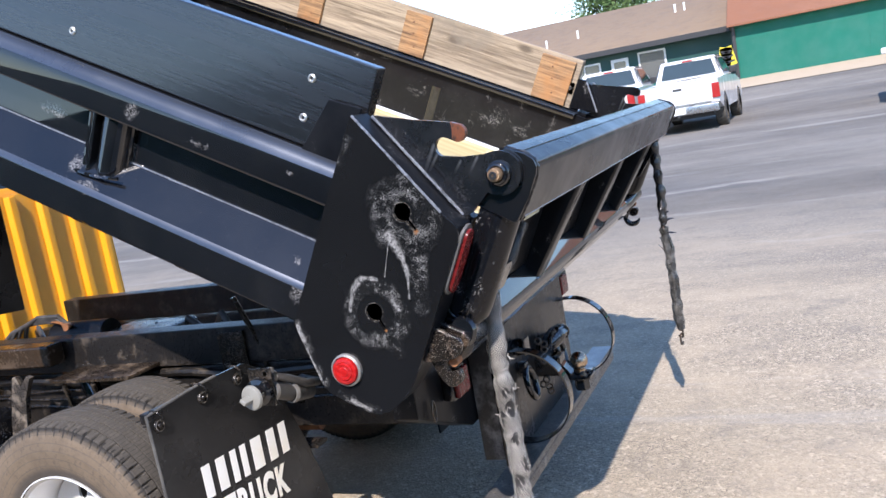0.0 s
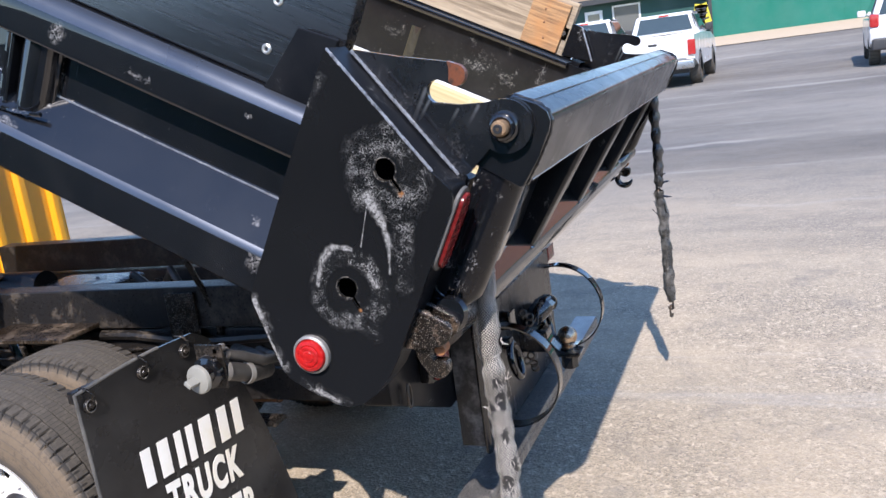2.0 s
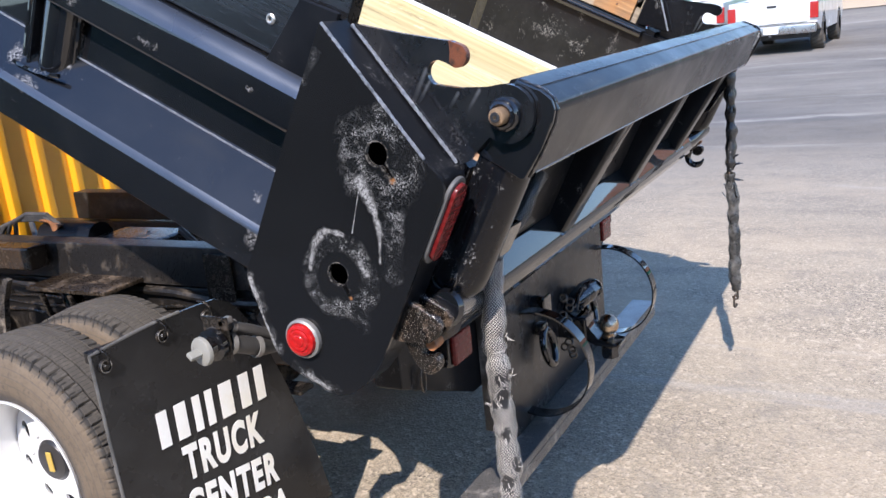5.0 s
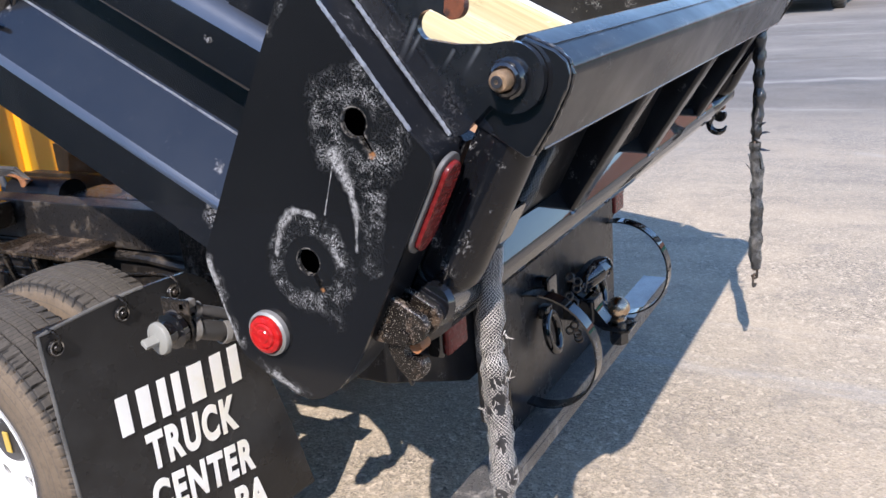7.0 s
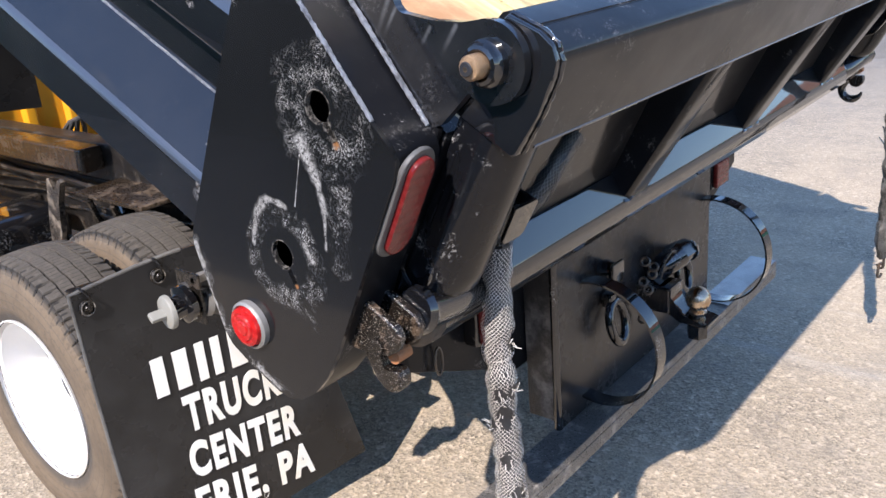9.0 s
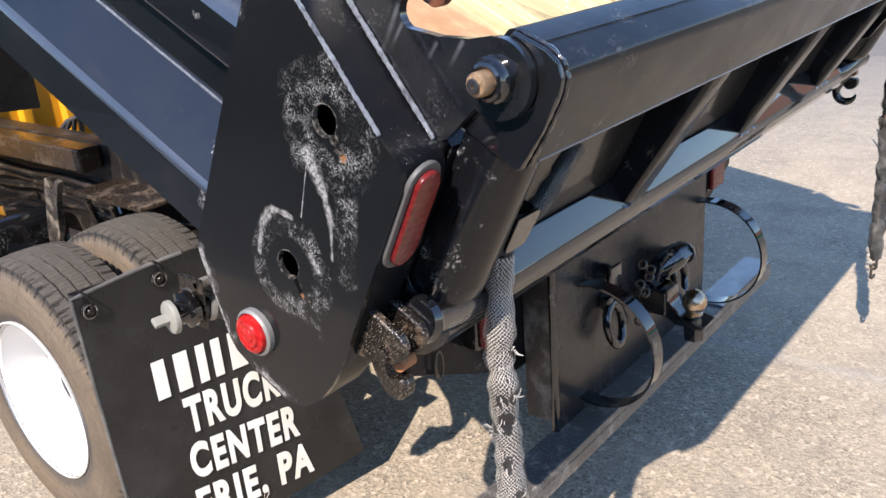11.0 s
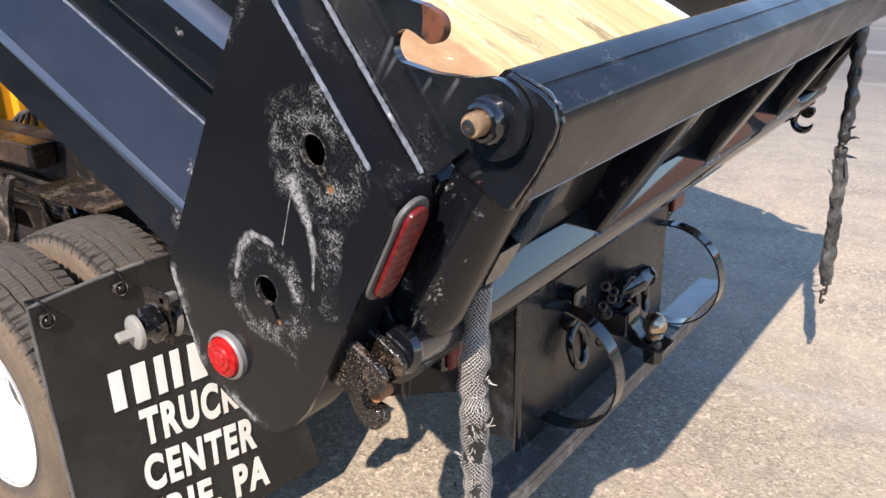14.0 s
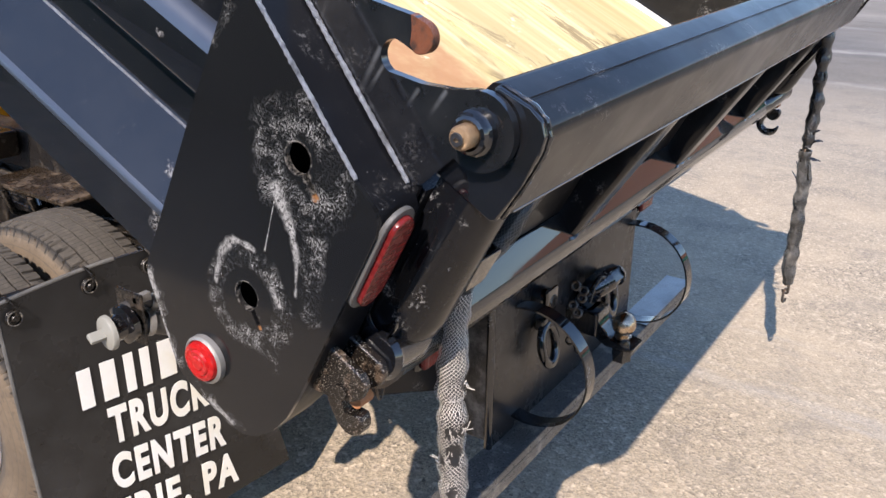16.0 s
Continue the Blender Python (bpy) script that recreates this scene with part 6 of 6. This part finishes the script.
def build_rear():
    cm = part("rear_crossmember", prismed([(0.27, 0.80), (0.27, 0.66), (0.62, 0.50), (1.52, 0.50), (1.87, 0.66), (1.87, 0.80)], 0.235, 0.31, 0.006, 2, "y"), BLACK_DULL, truck, "black rear crossmember under the bed")
    for x in (0.490, 1.65):
        tl = part("tail_light", boxed(x - 0.052, x + 0.052, 0.195, 0.235, 0.645, 0.735, 0.008), BLACK_WET, cm, "square red tail light")
        part("lens", boxed(x - 0.046, x + 0.046, 0.182, 0.197, 0.651, 0.729, 0.007), RED_DEEP, tl)
    part("link", tubed([(0.345 + 0.011 * math.cos(a), 0.222, 0.655 + 0.030 * math.sin(a)) for a in [i * math.pi / 12 for i in range(25)]], 0.0028, 7), CHAIN, cm)
    hp = part("hitch_plate", boxed(0.655, 1.475, 0.150, 0.162, 0.345, 0.79, 0.003), HITCH, truck, "hazy black steel hitch plate")
    for x in (0.655, 1.465):
        part("side_flange", boxed(x, x + 0.012, 0.163, 0.232, 0.369, 0.79, 0.002), SCUFFED, hp, "scuffed side flange")
    part("fold", tubed([(0.66, 0.155, 0.35), (0.66, 0.155, 0.78)], 0.010, 10), BLACK_WET, hp)
    lip = part("step_bar", boxed(0.24, 1.868, 0.082, 0.170, 0.322, 0.344, 0.004), STEP, truck, "dusty worn steel step bar")
    part("bare_end", boxed(1.47, 1.866, 0.084, 0.168, 0.3445, 0.3475, 0.001, 1), BARE, lip, "bare shiny steel end")
    part("step_edge", boxed(0.24, 1.868, 0.082, 0.092, 0.288, 0.322, 0.003), STEP, lip)
    for x, y0 in ((0.778, 0.112), (1.43, 0.112)):
        rg = bmesh.new()
        n = 30
        prev = None
        for i in range(n + 1):
            a = radians(62 + 232 * i / n)
            y, z = y0 + 0.154 * math.cos(a), 0.533 + 0.154 * math.sin(a)
            y2, z2 = y0 + 0.149 * math.cos(a), 0.533 + 0.149 * math.sin(a)
            ring = [rg.verts.new(c) for c in ((x - 0.020, y, z), (x + 0.020, y, z), (x + 0.020, y2, z2), (x - 0.020, y2, z2))]
            if prev:
                for k in range(4):
                    rg.faces.new((prev[k], prev[(k + 1) % 4], ring[(k + 1) % 4], ring[k]))
            else:
                rg.faces.new(ring)
            prev = ring
        rg.faces.new(prev[::-1])
        part("guard_loop", rg, BLACK_WET, hp, "bent flat-bar loop")
    for x, y, z, w, h in ((0.868, 0.128, 0.545, 0.034, 0.050), (1.205, 0.118, 0.545, 0.030, 0.048)):
        d = part("ring_bracket", boxed(x - 0.020, x + 0.020, y - 0.010, 0.150, z + h - 0.014, z + h + 0.022, 0.009, 2), BLACK_WET, hp)
        pts = [(x + w * math.cos(a), y - 0.014 + 0.010 * math.sin(a), z + h * math.sin(a)) for a in [i * math.pi / 14 for i in range(29)]]
        part("d_ring", tubed(pts, 0.0115, 10, False), BLACK_WET, d, "heavy black tow ring")
    plug = part("trailer_socket", lathed([(0.0, 0.0), (0.0, 0.026), (0.012, 0.030), (0.032, 0.026), (0.032, 0.0)], pose(0.858, 0.15, 0.672, 0, 0, -90), 18), BLACK_WET, hp, "black round trailer socket")
    part("socket_lid", boxed(0.832, 0.886, 0.104, 0.115, 0.646, 0.702, 0.008, 2), BLACK_WET, plug)
    rc = part("receiver", boxed(1.03, 1.11, 0.06, 0.16, 0.505, 0.575, 0.008), BLACK_WET, hp, "square hitch receiver")
    part("jaw", tubed([(1.085, 0.14, 0.56), (1.11, 0.112, 0.60), (1.145, 0.092, 0.622), (1.185, 0.085, 0.622)], [0.022, 0.029, 0.032, 0.027], 14, True, 0.3), BLACK_WET, rc, "black pintle jaw")
    part("jaw_cap", lathed([(0.0, 0.0), (0.0, 0.022), (0.008, 0.028), (0.020, 0.028), (0.020, 0.0)], pose(1.196, 0.085, 0.622, 0, 180, 10), 14), BLACK_WET, rc)
    part("pin", tubed([(1.03, 0.085, 0.600), (1.045, 0.082, 0.640), (1.075, 0.080, 0.655), (1.105, 0.082, 0.645)], 0.0042, 8), GREASE, rc, "bent wire pin")
    bmnt = bmesh.new()
    prism(bmnt, [(0.10, 0.53), (0.07, 0.515), (0.04, 0.487), (-0.035, 0.485), (-0.04, 0.500), (0.03, 0.505), (0.055, 0.535), (0.075, 0.575), (0.10, 0.575)], 1.035, 1.105, 0.006, 2)
    hitch = part("ball_mount", bmnt, BLACK_WET, truck, "black ball mount with a worn hitch ball")
    prof = [(-0.050, 0.0), (-0.050, 0.022), (-0.028, 0.022), (-0.028, 0.014), (-0.012, 0.014), (0.006, 0.016), (0.014, 0.022), (0.018, 0.022), (0.022, 0.014)]
    prof += [(0.050 + 0.031 * math.sin(radians(a)), 0.031 * math.cos(radians(a))) for a in range(-58, 91, 12)]
    prof += [(0.081, 0.0)]
    part("hitch_ball", lathed(prof, pose(1.07, 0.004, 0.497, 0, -90), 24), BALL, hitch, "worn brassy steel hitch ball")
    part("ball_nut", lathed([(-0.052, 0.0), (-0.052, 0.026), (-0.018, 0.026), (-0.018, 0.0)], pose(1.07, 0.004, 0.497, 0, -90), 6), BLACK_WET, hitch)
    for k in range(12):
        part("safety_chain_link", lathed([(-0.003, 0.010), (0, 0.014), (0.003, 0.010), (0.0, 0.007)], pose(1.035 + 0.016 * math.sin(k * 1.3), 0.118 + 0.01 * math.cos(k * 2.1), 0.635 - 0.017 * k, 90 * (k % 2), 30, 20), 12, True), CHAIN, rc)


build_rear()

# ---- chains hanging from the tailgate ----


def link_mesh(r=0.0042, half=0.014, wide=0.010):
    bm = bmesh.new()
    pts = [(wide * math.cos(a), 0, wide * math.sin(a) + (half if math.sin(a) >= 0 else -half)) for a in [2 * math.pi * i / 14 for i in range(15)]]
    tube(bm, pts, r, 7, False)
    bmesh.ops.remove_doubles(bm, verts=bm.verts, dist=1e-4)
    return bm


def along(path, step):
    pts = [Vector(p) for p in path]
    out, left = [], 0.0
    for a, b in zip(pts, pts[1:]):
        d = (b - a).length
        while left < d:
            out.append((a + (b - a) * (left / d), (b - a).normalized()))
            left += step
        left -= d
    return out


def chain_thing(path, label):
    c = thing("chain", label, "chain", group="tailgate chains")
    shared = None
    for k, (p, d) in enumerate(along(path, 0.032)):
        m = Matrix.Translation(p) @ d.to_track_quat("Z", "Y").to_matrix().to_4x4() @ pose(0, 0, 0, 0, 0, 45 + 90 * (k % 2))
        if shared is None:
            ob = part("link", link_mesh(), CHAIN, c, at=m)
            shared = ob.data
        else:
            ob = new("link", shared)
            ob.parent, ob.matrix_basis = c, m
    return c


def netting(path, radius, strands, pitch, width, seed, holes=0.0):
    """A woven tube of crossing ribbons along a path, uneven and torn in places."""
    rnd = random.Random(seed)
    pts = along(path, 0.006)
    bm = bmesh.new()
    up = Vector((1, 0, 0))
    for sgn in (-1, 1):
        for s in range(strands):
            prev, a0 = None, 2 * math.pi * s / strands
            for i, (p, d) in enumerate(pts):
                u = (up - d * up.dot(d)).normalized()
                w = d.cross(u)
                torn = noise.noise(Vector((i * 0.07 + seed, math.cos(a0 + sgn * i * pitch) * 1.2, math.sin(a0 + sgn * i * pitch) * 1.2)))
                if torn > 1.0 - holes:
                    prev = None
                    continue
                rr = radius * (1 + 0.25 * noise.noise(Vector((i * 0.045, seed, 0.0))) + 0.12 * math.sin(i * 0.33 + seed) + 0.05 * noise.noise(Vector((i * 0.4, s, sgn))))
                rr += 0.0006 * sgn * (1 if (i + s) % 4 < 2 else -1)
                a, b = a0 + sgn * i * pitch, a0 + sgn * i * pitch + width / rr
                row = [bm.verts.new(p + rr * (math.cos(t) * u + math.sin(t) * w)) for t in (a, b)]
                if prev:
                    bm.faces.new((prev[0], prev[1], row[1], row[0]))
                prev = row
    return bm


def bed_to_world(x, y, z):
    return BEDM @ Vector((x, y, z))


hang = bed_to_world(0.165, -0.144, 0.339)
near_top = [bed_to_world(0.290, -0.134, 0.492), bed_to_world(0.252, -0.142, 0.458), bed_to_world(0.222, -0.148, 0.420), bed_to_world(0.192, -0.146, 0.384)]
near_drop = [hang + Vector((0, y, -z)) for y, z in ((0.000, 0.000), (0.004, 0.090), (0.011, 0.186), (0.006, 0.210), (0.008, 0.275), (0.003, 0.347), (0.002, 0.444), (0.005, 0.534), (0.004, 0.634))]
near = chain_thing(near_top + near_drop, "steel chain in a torn grey woven sleeve, hanging from the tailgate")
# torn places in the sleeve: distance down, way round, reach
TEARS = ((0.158, 1.25, 0.008), (0.243, 2.65, 0.0065), (0.238, 1.7, 0.006), (0.283, 2.35, 0.0095), (0.300, 3.6, 0.006), (0.362, 2.6, 0.007), (0.43, 1.9, 0.008), (0.47, 3.0, 0.009))


def sleeve_radius(s):
    r = 0.0222 + 0.0018 * min(1.0, s / 0.35)
    r *= 1 + 0.07 * math.sin(s * 61) + 0.05 * math.sin(s * 143 + 1.0)
    for at, wide, much in ((0.195, 0.012, 0.16), (0.345, 0.012, 0.10), (0.055, 0.014, 0.10), (0.48, 0.014, 0.12)):
        r *= 1 - much * math.exp(-((s - at) / wide) ** 2)
    return r + 0.003 * math.exp(-((s - 0.178) / 0.014) ** 2)


def mesh_sleeve(path, strands, step=0.0011):
    """Knitted mesh: upright threads that lean to one neighbour and then to the other, so that six-sided gaps stand between them."""
    pts = along(path, step)
    bm = bmesh.new()
    up = Vector((1, 0, 0))
    pitch = 2 * math.pi / strands
    for k in range(strands):
        prev = None
        for i, (p, d) in enumerate(pts):
            s = i * step
            lean = (0.0, 0.42, 0.42, 0.0, -0.42, -0.42)[(i + 3 * (k % 2)) % 6]
            a = (k + lean) * pitch + 2.2 * s + 0.35 * math.sin(s * 19) + 0.10 * noise.noise(Vector((s * 60, k, 0)))
            r = sleeve_radius(s) * (1 + 0.09 * noise.noise(Vector((s * 45, math.cos(a), math.sin(a)))))
            torn = False
            for at, way, reach in TEARS:
                reach *= 1.5
                gap = (a - way + math.pi) % (2 * math.pi) - math.pi
                rag = 1 + 0.5 * noise.noise(Vector((s * 160, a * 3, 2)))
                torn = torn or ((s - at) / 1.35) ** 2 + (gap * r) ** 2 < (reach * rag) ** 2
            if torn:
                prev = None
                continue
            u = (up - d * up.dot(d)).normalized()
            w = d.cross(u)
            row = [bm.verts.new(p + r * (math.cos(t) * u + math.sin(t) * w)) for t in (a - 0.0005 / r, a + 0.0005 / r)]
            if prev:
                bm.faces.new((prev[0], prev[1], row[1], row[0]))
            prev = row
    return bm


liner = [p for p, d in along(near_drop, 0.012)]
part("liner", tubed(liner, [sleeve_radius(0.012 * i) * 0.86 for i in range(len(liner))], 12, True, 0.12), SLEEVE_BLACK, near, "dark inner sleeve over the links")
frayed = mesh_sleeve(near_drop, 46)
fray_rnd = random.Random(12)
for at, way, reach in TEARS:
    for k in range(4):
        s, a = at + fray_rnd.uniform(-1.3, 1.3) * reach, way + fray_rnd.uniform(-1.2, 1.2) * reach / 0.021
        p = hang + Vector((0, 0.005, -s))
        out = Vector((math.cos(a), -math.sin(a), 0))
        far_out = fray_rnd.uniform(0.024, 0.036)
        tube(frayed, [p + out * 0.0225, p + out * 0.025 + Vector((0, 0, fray_rnd.uniform(-0.006, 0.004))), p + out * far_out + Vector((fray_rnd.uniform(-0.006, 0.006), fray_rnd.uniform(-0.006, 0.006), fray_rnd.uniform(-0.012, 0.012)))], 0.0006, 4)
part("sleeve", frayed, SLEEVE, near, "torn grey knitted mesh sleeve", smooth=False)["kind"] = "stuff"
part("upper_sleeve", netting(near_top + [hang], 0.0165, 20, 0.22, 0.0011, 9, 0.25), SLEEVE_MESH, near, "black woven mesh sleeve", smooth=False)["kind"] = "stuff"
part("upper_liner", tubed([p for p, d in along(near_top + [hang], 0.02)], 0.0135, 10, True, 0.5), SLEEVE_BLACK, near)

far_top = bed_to_world(1.97, -0.17, 0.55)
far_path = [far_top, far_top + Vector((0.006, -0.002, -0.25)), far_top + Vector((0.0, 0.004, -0.34)), far_top + Vector((0.004, -0.004, -0.5)), far_top + Vector((0.0, -0.008, -0.70)), far_top + Vector((0.004, -0.006, -0.87))]
far = chain_thing(far_path, "chain in a torn black plastic sleeve, hanging from the tailgate")


def torn_tube(path, first, last, fat, seed, gaps):
    """A crumpled plastic tube shrunk round the links, with lengthwise folds and torn-out places."""
    pts = along(path, 0.006)[int(first / 0.006):int(last / 0.006)]
    n = 18
    bm = bmesh.new()
    rings = []
    for i, (p, d) in enumerate(pts):
        s = first + i * 0.006
        r = fat * (1 + 0.16 * noise.noise(Vector((s * 22, seed, 0))) + 0.10 * math.sin(s * 98))
        for at, much in ((0.345, 0.45), (0.40, 0.30), (0.18, 0.18)):
            r *= 1 - much * math.exp(-((s - at) / 0.014) ** 2)
        off = Vector((0.006 * noise.noise(Vector((s * 14, 3, seed))), 0.008 * noise.noise(Vector((s * 14, 9, seed))), 0))
        ring = []
        for k in range(n):
            a = 2 * math.pi * k / n
            fold = 1 + 0.20 * noise.noise(Vector((s * 26, math.cos(a) * 1.7, math.sin(a) * 1.7 + seed))) + 0.10 * noise.noise(Vector((s * 90, math.cos(a) * 3, math.sin(a) * 3)))
            ring.append(bm.verts.new(p + off + Vector((r * math.cos(a), r * 0.85 * math.sin(a), 0)) * fold))
        rings.append(ring)
    for i, (a, b) in enumerate(zip(rings, rings[1:])):
        for k in range(n):
            if noise.noise(Vector((i * 0.13, k * 0.42, seed + 4))) > gaps:
                continue
            bm.faces.new((a[k], a[(k + 1) % n], b[(k + 1) % n], b[k]))
    bmesh.ops.delete(bm, geom=[v for v in bm.verts if not v.link_faces], context="VERTS")
    return bm


def shred(at, tip, wide, seed):
    """One curled strip of torn plastic."""
    a, b = Vector(at), Vector(tip)
    side = Vector((0.0, 0.3, 1.0)).cross(b - a).normalized()
    bm = bmesh.new()
    rows = []
    for i in range(7):
        v = i / 6
        c = a + (b - a) * v + Vector((0, 0, 0.010 * math.sin(v * 3.0 + seed)))
        w = wide * (1 - 0.8 * v) * (1 + 0.3 * math.sin(i * 2 + seed))
        rows.append([bm.verts.new(c + side * w), bm.verts.new(c - side * w + Vector((0, 0, -w)))])
    for p, q in zip(rows, rows[1:]):
        bm.faces.new((p[0], p[1], q[1], q[0]))
    thicken(bm, 0.0012)
    return bm


upper = torn_tube(far_path, 0.0, 0.36, 0.0205, 2, 0.50)
thicken(upper, 0.0013)
part("sleeve", upper, SLEEVE_SHINY, far, "torn shiny black plastic sleeve")
lower = torn_tube(far_path, 0.37, 0.825, 0.0225, 5, 0.55)
thicken(lower, 0.0013)
part("lower_sleeve", lower, SLEEVE_FILM, far, "crumpled grey-black plastic sleeve")
for z, dy, dz, seed in ((0.345, -0.040, 0.012, 0.0), (0.352, 0.030, -0.016, 2.0), (0.40, -0.042, 0.014, 1.0), (0.415, 0.028, 0.012, 3.0), (0.455, 0.036, 0.010, 4.0), (0.30, -0.026, -0.008, 5.0)):
    root = far_top + Vector((0.0, 0.0, -z))
    part("shred", shred(root, root + Vector((0.012, dy, dz)), 0.010, seed), SLEEVE_SHINY, far)
